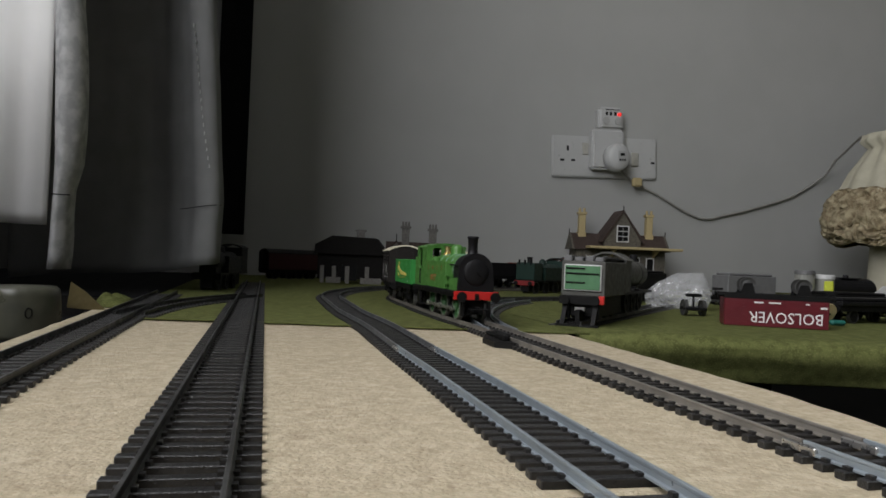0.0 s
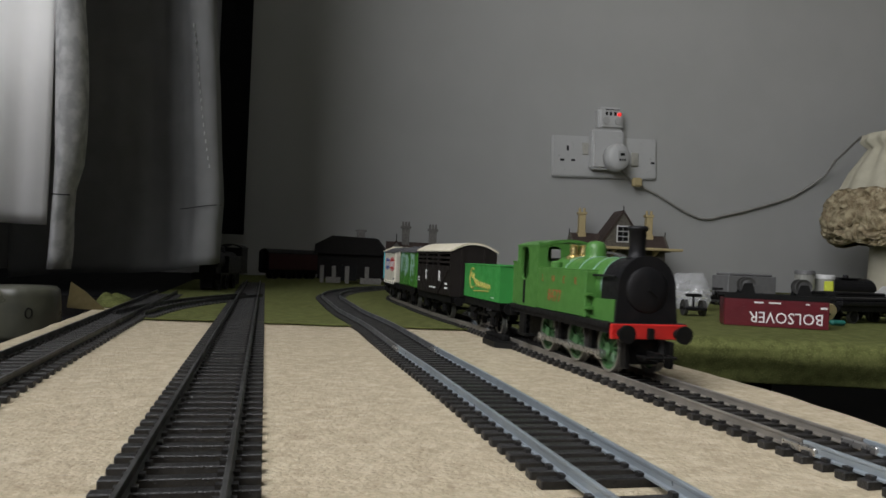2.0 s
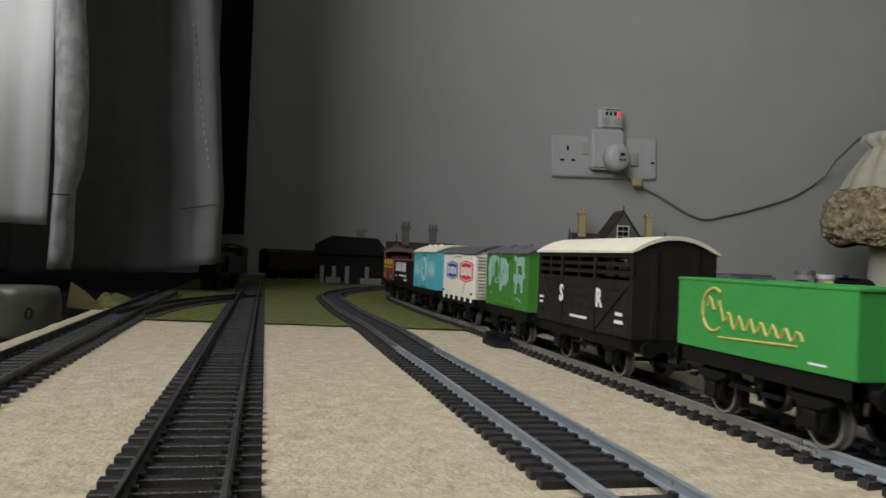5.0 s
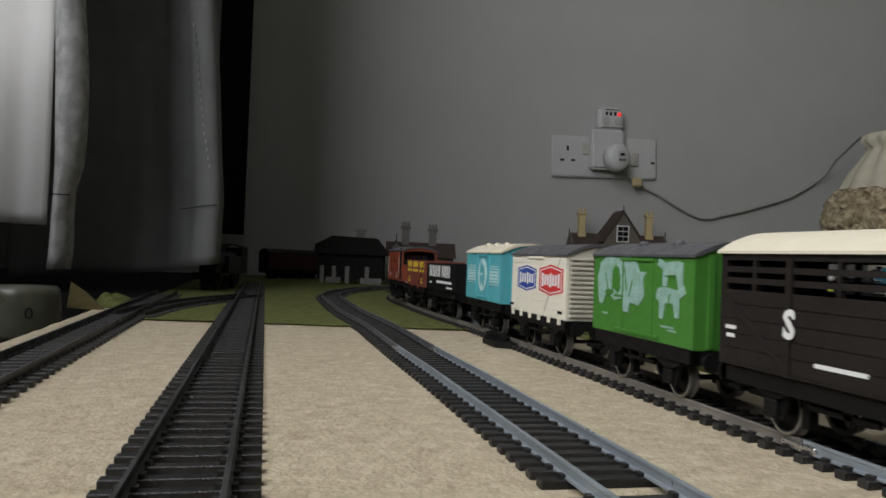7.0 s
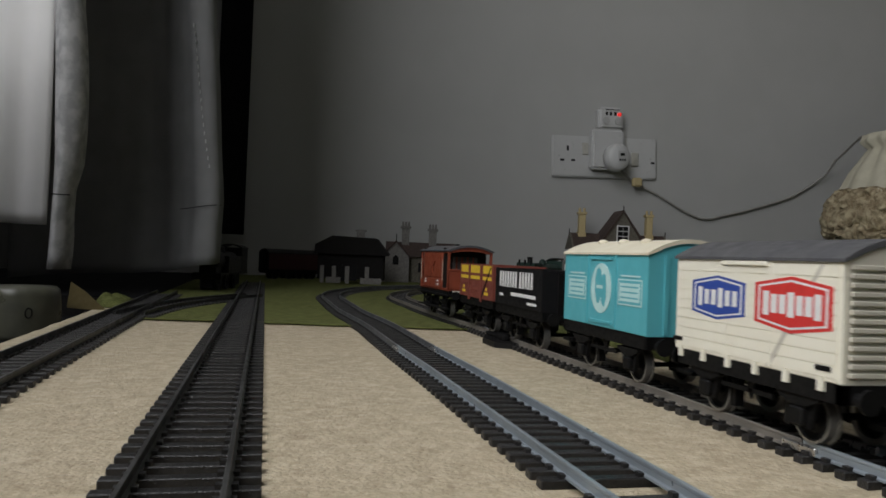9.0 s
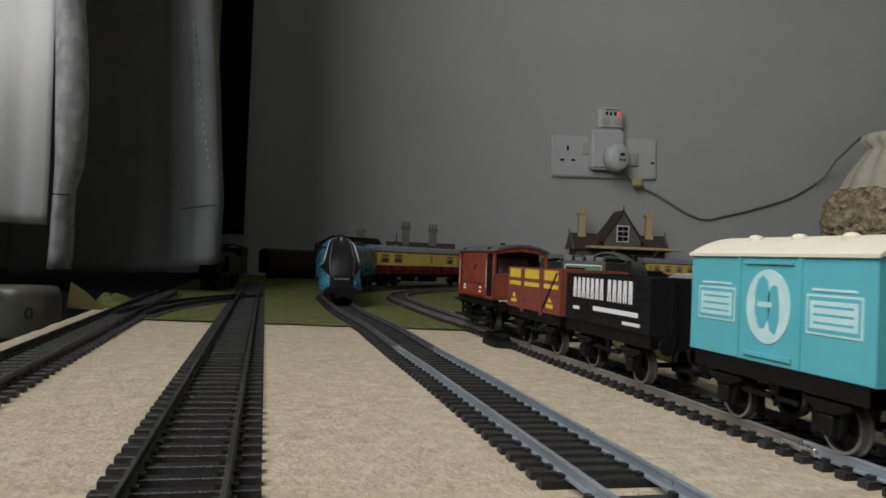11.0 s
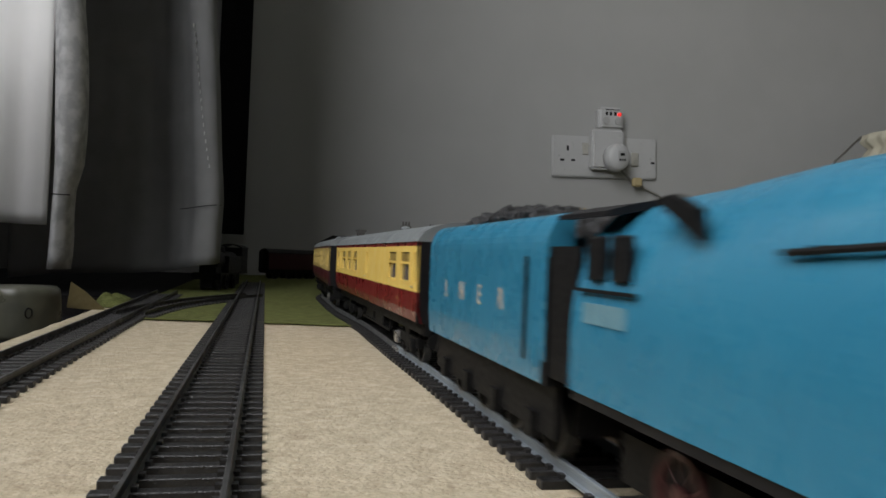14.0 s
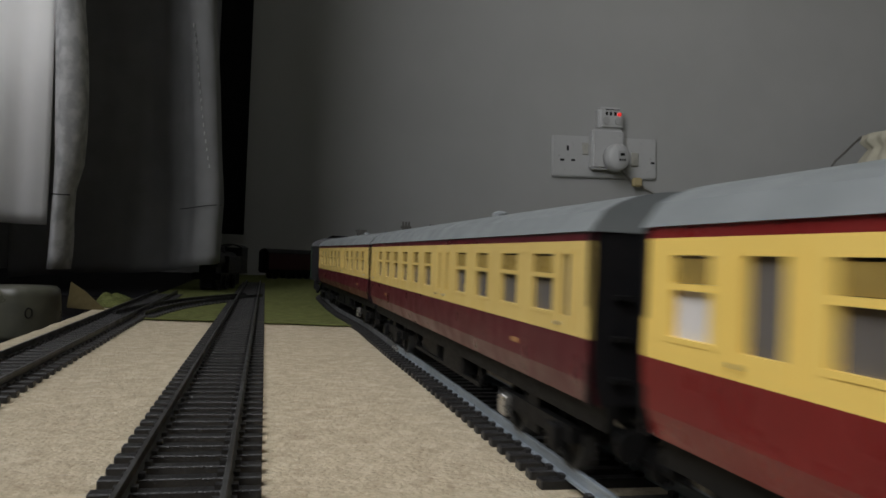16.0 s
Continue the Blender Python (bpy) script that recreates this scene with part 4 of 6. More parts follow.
def tank_engine():
    t = thing("tank_engine", "apple-green six-wheeled tank engine with black smokebox", "model locomotive", group="freight train")
    L, g = 111, "loco_green"
    part("footplate", B((-16, 16, 0, L, 17.6, 19.6), (-15, 15, 2, L - 2, 15.6, 17.7)), "black", t)
    part("frame", B((-6.3, 6.3, 3, L - 3, 4, 16)), "dark", t)
    part("buffer_beam", B((-15.4, 15.4, -1.4, 0.6, 13.8, 19.4), bevel=0.3), "red", t, "vermilion buffer beam")
    part("buffer_beam", B((-15.8, 15.8, L - 0.6, L + 1.0, 13.4, 19.2), bevel=0.3), "dark", t, "black rear buffer beam")
    for x in (-11.5, 11.5):
        bm = C(1.9, (x, -1, 16), (x, -5.5, 16), 12)
        cyl(bm, 3.4, (x, -5.5, 16), (x, -6.5, 16), 16)
        part("buffer", bm, "dark", t)
    bm = B((-2.5, 2.5, -1.5, 8, 5.5, 7.5), (-1, 1, -10, -1, 6.5, 9.5))
    bm_join(bm, tube([(-6, -4, 8), (-6, -10, 8), (6, -10, 8), (6, -4, 8)], 0.6, 6))
    bm_join(bm, B((-1.2, 1.2, -3, -1, 14, 18)))
    part("coupling", bm, "dark", t)
    for x in (-9, 9):
        part("guard_iron", B((x - 0.8, x + 0.8, -2, 2, 3, 13)), "dark", t)
    # smokebox with a flat front sheet that widens to the footplate
    zb, rb = 33.0, 11.2
    prof = [(rb * math.cos(a), zb + rb * math.sin(a)) for a in np.linspace(0, math.pi, 29)]
    part("smokebox", prism([(rb, 19.6)] + prof + [(-rb, 19.6)], 2.6, 17.0), "black", t, "matt black smokebox", smooth=False)
    rim = [((rb + 0.6) * math.cos(a), zb + (rb + 0.6) * math.sin(a)) for a in np.linspace(0, math.pi, 29)]
    part("front_sheet", prism([(12.8, 19.6)] + rim + [(-12.8, 19.6)], 1.4, 2.7), "black", t)
    part("smokebox_door", lathe([(0.4, 0.0), (5, 0.3), (8.2, 0.9), (9.0, 1.6)], 32, "y", (0, 0, 32.0)), "black", t, smooth=True)
    bm = C(0.5, (0, 0.4, 32), (0, -0.8, 32), 8)
    cyl(bm, 0.35, (0, -0.4, 32), (3, -0.4, 29.5), 6)
    part("door_handle", bm, "dark", t)
    part("boiler", lathe([(rb - 0.2, 16.5), (rb - 0.2, 74)], 64, "y", (0, 0, zb)), g, t, smooth=False)
    for y in (17.2, 28, 42, 57):
        part("boiler_band", lathe([(rb - 0.3, y), (rb + 0.1, y), (rb + 0.1, y + 0.6), (rb - 0.3, y + 0.6)], 48, "y", (0, 0, zb)), "print_pale", t)
    part("chimney", lathe([(4.4, 43.2), (3.5, 44.4), (3.15, 46.5), (3.3, 54.2), (3.9, 54.6), (4.0, 55.4), (3.5, 56.2), (2.7, 56.2), (2.5, 53)], 24, "z", (0, 10.5, 0)), "black", t, "tall black flared chimney", smooth=True)
    part("dome", lathe([(6.4, 41.5), (5.0, 43.2), (4.5, 45), (4.5, 47.8), (4.0, 49.4), (2.6, 50.6), (0.4, 51)], 24, "z", (0, 47, 0)), g, t, smooth=True)
    bm = lathe([(3.4, 42.5), (3.2, 44), (2.0, 44.6), (1.8, 48.5), (2.3, 48.9), (0.5, 49.5)], 16, "z", (-2.0, 66, 0))
    part("safety_valve", bm, "brass", t, "polished brass safety valve")
    bm = (lathe([(3.4, 42.5), (3.2, 44), (2.0, 44.6), (1.8, 48.5), (2.3, 48.9), (0.5, 49.5)], 16, "z", (2.6, 66, 0)))
    part("safety_valve", bm, "brass", t, "polished brass safety valve")
    # side tanks, front splasher boxes, steps
    for sx in (-1, 1):
        a, b = sorted((sx * 6, sx * 15.2))
        part("side_tank", B((a, b, 23, 76, 19.6, 38.2), bevel=0.4), g, t)
        part("tank_rim", B((a, b, 23.2, 75, 38.0, 38.7)), g, t)
        part("tank_filler", lathe([(2.6, 38), (2.6, 41.0), (1.4, 41.6)], 14, "z", (sx * 11, 64, 0)), g, t)
        part("splasher_box", prism([(2.7, 19.6), (23.2, 19.6), (23.2, 27.6), (2.7, 28.0)], *sorted((sx * 9.0, sx * 12.7)), "x"), g, t)
        part("handrail", C(0.45, (sx * 11.9, 4, 36.6), (sx * 11.9, 23, 36.6), 6), "black", t)
        for z in (23, 28.5):
            part("tank_step", B((min(sx * 13, sx * 15.6), max(sx * 13, sx * 15.6), 19.5, 23.2, z, z + 0.9)), g, t)
        part("bracket", B((min(sx * 10, sx * 15), max(sx * 10, sx * 15), 90, 102, 5, 6), (sx * 14 - 0.6, sx * 14 + 0.6, 93, 100, 5, 17)), "dark", t)
        # cab side with a tall window opening
        c, d = sorted((sx * 15.2, sx * 14.0))
        part("cab_side", holed(76, 104, 19.6, 49, 93, 40.2, 5.4, 7.8, c, d, "x"), g, t)
        part("cab_beading", holed(87.0, 99.0, 31.9, 48.5, 93, 40.2, 5.5, 7.9, sx * 15.15, sx * 15.5, "x"), g, t)
        part("cab_handrail", B((min(sx * 15.9, c), max(sx * 15.9, d), 92, 93.4, 21, 32)), "black", t)
    prof = [(15.0 - 30 * k / 12, 49 + 3.0 * (1 - (2 * k / 12 - 1) ** 2)) for k in range(13)]
    for x0, x1, xc in ((-15, -0.01, -7.4), (0.01, 15, 7.4)):
        part("cab_front", holed(x0, x1, 19.6, 50, xc, 44.4, 3.4, 3.9, 75.4, 76.6), g, t)
    part("cab_rear", B((-15, -8, 102.8, 104, 19.6, 49), (8, 15, 102.8, 104, 19.6, 49), (-8, 8, 102.8, 104, 19.6, 41), (-2, 2, 102.8, 104, 41, 50), (-8, 8, 102.8, 104, 47.5, 50.5)), g, t)
    part("bunker", B((-15.1, 15.1, 104, L - 0.2, 19.6, 40.4), bevel=0.4), g, t)
    part("bunker_rim", B((-15.4, 15.4, 103.9, L + 0.1, 40.2, 41.0), bevel=0.2), g, t)
    part("backhead", B((-10, 10, 77, 84, 19.6, 40)), "dark", t)
    part("cab_roof", arch_roof(15.4, 48.9, 51.8, 75.0, 104.4), g, t)
    # faded lettering and number
    for k, ch in enumerate("LNER"):
        writing("letter", ch, 4.4, t, "orange_mark", (-15.28, 69 - k * 12.0, 33.6), LEFT)
    writing("number", "8477", 7.6, t, "orange_mark", (-15.28, 55, 26.2), LEFT, 1.0)
    # six spoked wheels and side rods
    for y, ph in ((12, -2.84), (42, -2.84), (74, -2.84)):
        for wh in wheel_set(t, y, 9.0, "inner", "wheel_green", spokes=12, phase=ph):
            s = -1 if wh.location.x < 0 else 1
            part("crank_pin", C(1.3, (s * 1.0, 0, -4.2), (s * 4.2, 0, -4.2), 10), "steel", wh, "bright steel crank pin")
    for sx in (-1, 1):
        bm = B((sx * 12.0 - 0.6, sx * 12.0 + 0.6, 12, 74, -1.0, 1.0))
        for y in (12, 42, 74):
            cyl(bm, 1.9, (sx * 12.0 - 0.9, y, 0), (sx * 12.0 + 0.9, y, 0), 12)
        rod = part("coupling_rod", bm, "steel", t, "bright steel coupling rod", loc=(0, 0, 9.0))
        TURNING.append((rod, -4.2, 9.0, "inner", -2.84))
        part("brake_hanger", B((sx * 10 - 0.8, sx * 10 + 0.8, 25, 28, 4, 16), (sx * 10 - 0.8, sx * 10 + 0.8, 57, 60, 4, 16)), "dark", t)
    return t, L


FREIGHT = []
for maker, off in ((tank_engine, 0), (bright_green_wagon, 132), (cattle_van, 235), (green_van, 340), (cream_van, 438), (turquoise_van, 526), (black_wagon, 622), (brown_wagon, 699), (brake_van, 796)):
    ob_, len_ = maker()
    FREIGHT.append((ob_, off, len_))


def loft(ys, section, pick, names):
    """Lofts sections (lists of points) along ys; pick(y, z) sorts the faces into the named bmeshes."""
    out = {k: bmesh.new() for k in names}
    vs = {k: {} for k in names}
    rows = [[Vector((x, y, z)) for x, z in section(y)] for y in ys]
    for i in range(len(rows) - 1):
        for j in range(len(rows[0]) - 1):
            quad = ((i, j), (i + 1, j), (i + 1, j + 1), (i, j + 1))
            c = sum((rows[a][b] for a, b in quad), Vector()) / 4
            k = pick(c.y, c.z)
            f = []
            for q in quad:
                if q not in vs[k]:
                    vs[k][q] = out[k].verts.new(rows[q[0]][q[1]])
                f.append(vs[k][q])
            out[k].faces.new(f)
    return out


def lerp(rows, y):
    for (a, u), (b, v) in zip(rows, rows[1:]):
        if y <= b:
            return u + (v - u) * max(0.0, (y - a) / (b - a))
    return rows[-1][1]


def streamliner():
    t = thing("streamlined_engine", "blue streamlined express engine with a black wedge nose", "model locomotive", group="express train")
    L = 208
    N = 8  # the nose begins here
    top = [(0, 23), (1, 27), (3, 31.5), (6, 36), (10, 40), (16, 44.4), (22, 47.8), (28, 50.6), (34, 52.8), (42, 54.6), (55, 55.8), (100, 56.0), (150, 54.8), (172, 53.2), (200, 52.2)]
    half = [(0, 8), (1, 9.5), (4, 11.8), (10, 14), (20, 16), (32, 17.2), (45, 17.6), (200, 17.8)]
    low = [(0, 12), (3, 10.5), (20, 9.5), (34, 9), (40, 10), (45, 13), (52, 17), (60, 18.8), (200, 18.8)]
    flare = [(0, 10.0), (2, 13.2), (6, 16.0), (12, 17.6), (50, 18), (70, 17.8)]

    def section(y):
        y = y - N
        zt, w, zb = lerp(top, y), lerp(half, y), lerp(low, y)
        zs = min(27.0, zb + (zt - zb) * 0.55)
        wl = max(w, lerp(flare, y))
        left = [(-w - (wl - w) * math.sin(math.pi / 2 * min(1.0, 1.25 * (zs - z) / (zs - zb))) ** 1.5, z) for z in np.linspace(zb, zs, 16)]
        n = 2.5
        arc = []
        for k in range(1, 37):
            a = math.pi / 2 * k / 36
            arc.append((-w * math.cos(a) ** (2 / n), zs + (zt - zs) * math.sin(a) ** (2 / n)))
        l = left + arc
        return l + [(-x, z) for x, z in reversed(l[:-1])]

    def edge_low(y):
        y = y - N
        return lerp([(0, 13), (0.8, 18), (2, 21.5), (5, 23.6), (12, 25.6), (22, 27.2), (34, 28.3), (48, 29.0), (82, 29.0)], y)

    def edge_back(z):
        return lerp([(32, 17.5), (34, 16.5), (37, 17), (40, 19), (43, 22.5), (46, 27.5), (49, 33.5), (52, 39), (55, 43)], z)

    def edge_up(y):
        y = y - N
        return lerp([(16, 34.0), (18.5, 32.2), (24, 31.4), (48, 30.5), (82, 29.3)], y)

    def pick(y, z):
        if y < N + edge_back(z) and z > edge_low(y):
            return "smokebox"
        if N + 16 <= y < N + 82 and edge_low(y) < z < edge_up(y):
            return "smokebox"
        return "casing"

    ys = [N + k * 0.8 for k in range(106)] + [94 + 3 * k for k in range(39)]
    made = loft(ys, section, pick, ("casing", "smokebox"))
    part("casing", made["casing"], "a4_blue", t, "blue streamlined casing", smooth=True)
    part("smokebox", made["smokebox"], "black", t, "matt black wedge-shaped smokebox", smooth=True)
    part("nose_plate", prism([(x, z) for x, z in section(N + 0.3)], N + 0.3, N + 1.3), "black", t)
    # white lining along the edge of the black
    for sx in (-1, 1):
        def surf(y, z):
            zt, w, zb = lerp(top, y - N), lerp(half, y - N), lerp(low, y - N)
            zs = min(27.0, zb + (zt - zb) * 0.55)
            if z <= zs:
                wl = max(w, lerp(flare, y - N))
                return Vector((sx * (w + (wl - w) * math.sin(math.pi / 2 * min(1.0, 1.25 * max(0, zs - z) / (zs - zb))) ** 1.5 + 0.1), y, z))
            q = min(1.0, (z - zs) / (zt - zs))
            return Vector((sx * (w * max(0.0, 1 - q ** 2.5) ** (1 / 2.5) + 0.1), y, z))
        up = [surf(N + edge_back(z), z) for z in np.linspace(51.5, 34, 18)] + [surf(N + y, z) for y, z in ((17.6, 32.7), (19.5, 31.9), (24, 31.4), (32, 31.0), (40, 30.7), (48, 30.4))]
        part("lining", tube(up, 0.42, 6), "white_mark", t, "thin white lining", smooth=True)
        dn = [surf(y, edge_low(y)) for y in np.linspace(N + 2, N + 34, 26)]
        part("lining", tube(dn, 0.32, 6), "steel", t, smooth=True)
        part("nose_lining", tube([surf(y, lerp([(1, 22.5), (3, 28), (7, 34), (14, 41), (22, 46), (32, 51)], y - N)) + Vector((sx * 0.1, -0.2, 0.1)) for y in np.linspace(N + 1.2, N + 32, 20)], 0.28, 6), "stone_grey", t, smooth=True)
        def rail_z(y):
            return lerp([(33, 44.6), (42, 46.2), (100, 45.4), (153, 43.0)], y)
        part("handrail", tube([surf(y, rail_z(y)) + Vector((sx * 0.9, 0, 0)) for y in np.linspace(34, 153, 26)], 0.45, 6), "dark", t)
        for y in range(46, 150, 17):
            part("rail_knob", C(0.6, surf(y, rail_z(y)) - Vector((sx * 0.5, 0, 0)), surf(y, rail_z(y)) + Vector((sx * 1.2, 0, 0)), 6), "dark", t)
        pa, pb = surf(31, 39), surf(50, 39)
        plate = prism([(31, pa.x), (50, pb.x), (50, pb.x + sx * 0.6), (31, pa.x + sx * 0.6)], 37.4, 40.7, "z")
        for v in plate.verts:
            v.co.x, v.co.y = v.co.y, v.co.x
        part("nameplate", plate, "masonry", t, "dull bronze nameplate")
        # cab windows, wind deflector, cab-side number bars
        for ya in (187, 196):
            part("cab_window", B((min(sx * 16.5, sx * 17.95), max(sx * 16.5, sx * 17.95), ya, ya + 6.0, 38.2, 45.6), bevel=0.4), "dark", t)
        part("cab_front_window", prism([(169, 44.6), (181, 50.4), (176, 51.0), (169.6, 48.6)], min(sx * 15.7, sx * 17.2), max(sx * 15.7, sx * 17.2), "x"), "dark", t, "dark slanting cab front window")
        part("cab_beading", B((min(sx * 17.6, sx * 18.1), max(sx * 17.6, sx * 18.1), 184, 205, 36.2, 36.8)), "dark", t)
        for k in range(4):
            part("number_bar", B((min(sx * 17.6, sx * 18.0), max(sx * 17.6, sx * 18.0), 187.5 + k * 4.0, 190.3 + k * 4.0, 31, 34.4)), "faint_mark", t)
        part("lubricator", B((min(sx * 17.4, sx * 18.8), max(sx * 17.4, sx * 18.8), 120, 126, 29.2, 30.2), (min(sx * 17.4, sx * 18.6), max(sx * 17.4, sx * 18.6), 121, 125, 31.4, 32.0)), "dark", t)
        bm = C(2.2, (sx * 11.0, N + 6, 10), (sx * 11.0, N - 4.2, 10), 14)
        cyl(bm, 3.2, (sx * 11.0, N - 4.2, 10), (sx * 11.0, N - 5.2, 10), 16)
        part("buffer", bm, "dark", t)
        part("lamp_iron", C(0.9, (sx * 11.2, N + 4, 16.5), (sx * 11.2, N - 0.2, 16.5), 10), "steel", t, "small bright lamp")
        rod = part("connecting_rod", B((sx * 12.6 - 0.5, sx * 12.6 + 0.5, 83, 145, -0.7, 0.7)), "rail_dark", t, "dark steel coupling rod", loc=(0, 0, 12.0))
        TURNING.append((rod, -5.0, 12.0, "outer", 0.0))
    part("chimney", prism([(44, 52.0), (55, 53.8), (54, 56.6), (50, 57.8), (46, 57.4), (44.4, 55.6)], -3.6, 3.6, "x"), "black", t, "black streamlined chimney")
    bm = C(1.1, (0, 41.6, 48), (0, 41.6, 54.4), 10)
    cyl(bm, 1.6, (0, 41.6, 52), (0, 41.6, 55.4), 10)
    part("whistle", bm, "steel", t, "bright whistle before the chimney")
    for k in range(5):
        part("number_bar", B((-6 + k * 2.6, -4.2 + k * 2.6, N - 0.4, N + 0.6, 19.2, 20.5)), "stone_grey", t)
    part("cab_roof", arch_roof(17.0, 49.8, 52.6, 196, 218), "black", t)
    part("cab_back", B((-16.5, 16.5, 203, 204.5, 19, 38)), "dark", t)
    part("fall_plate", B((-14, 14, 206, 222, 18, 19.2), (-17.2, -16.4, 207, 221, 19, 44), (16.4, 17.2, 207, 221, 19, 44)), "dark", t)
    part("footplate", B((-17.2, 17.2, 78, 208, 17.0, 18.9)), "black", t)
    part("frame", B((-6, 6, N + 8, 204, 4, 19), (-9, 9, 150, 204, 3.5, 12)), "dark", t)
    part("front_frame", B((-8.5, 8.5, N + 1, 74, 3, 14), (-3, 3, N - 8, N + 4, 5.5, 7.5)), "dark", t)
    for y in (24, 50):
        wheel_set(t, y, 6.2, "outer", "wheel_red", spokes=9, tyre_mt="wheel_red")
    for y in (84, 114, 144):
        wheel_set(t, y, 12.0, "outer", "wheel_red", spokes=14, tyre_mt="wheel_red")
    wheel_set(t, 184, 6.8, "outer", "wheel_red", spokes=9, tyre_mt="wheel_red")
    return t, L


def blue_tender():
    t = thing("engine_tender", "blue express engine tender loaded with coal", "model tender", group="express train")
    L = 108
    arc = [(17.8 - 5.2 * (1 - math.cos(a)), 43.5 + 7.4 * math.sin(a)) for a in np.linspace(0, math.pi / 2, 9)]
    right = [(17.2, 17), (17.8, 24)] + arc + [(12.0, 50.6), (12.0, 44)]
    prof = right + [(-x, z) for x, z in reversed(right)]
    part("tank", prism(prof, 1, L), "a4_blue", t, "blue curved tender tank")
    part("rear_plate", prism([(-17, 17), (17, 17), (17.6, 24), (17.6, 43), (14.6, 50), (-14.6, 50), (-17.6, 43), (-17.6, 24)], L - 0.4, L + 0.8), "dark", t)
    bm = bmesh.new()
    r = random.Random(8)
    for k in range(220):
        y = r.uniform(6, 98)
        z = 45 + 7.5 * math.sin(math.pi * (y - 4) / 98) ** 0.7
        m = Matrix.Translation((r.uniform(-10.5, 10.5), y, z + r.uniform(-1.5, 1.2))) @ Euler((r.random() * 3, r.random() * 3, 0)).to_matrix().to_4x4() @ Matrix.Scale(r.uniform(1.6, 3.2), 4)
        bmesh.ops.create_icosphere(bm, subdivisions=1, radius=1, matrix=m)
    tagged(part("coal", bm, "coal", t, "heap of black coal"), kind="stuff")
    for k, ch in enumerate("LNER"):
        writing("letter", ch, 7.2, t, "pink_mark", (-17.85, 83.5 - k * 17.9, 31.8), LEFT, 0.95)
    part("front_step", B((-17.6, 17.6, 0, 3, 17, 42)), "dark", t)
    part("side_handrail", C(0.4, (-18.5, 11, 21), (-18.5, 11, 42), 6), "dark", t)
    part("side_handrail", C(0.4, (18.5, 11, 21), (18.5, 11, 42), 6), "dark", t)
    part("side_beading", B((-18.1, -17.6, 5.5, 6.1, 20, 43)), "a4_blue", t)
    part("frame", B((-14.5, -13, 2, L - 2, 6, 17), (13, 14.5, 2, L - 2, 6, 17), (-9, 9, 4, L - 4, 6, 17)), "dark", t)
    for y in (14, 40, 66, 92):
        wheel_set(t, y, 6.8, "outer", "dark", spokes=0, tyre_mt="rail_dark", keyed=y < 20)
        for sx in (-1, 1):
            part("axlebox", B((sx * 15 - 1, sx * 15 + 1, y - 2.4, y + 2.4, 4.5, 10)), "dark", t)
    buffers_and_couplings(t, L, 11, ends=(1,))
    return t, L


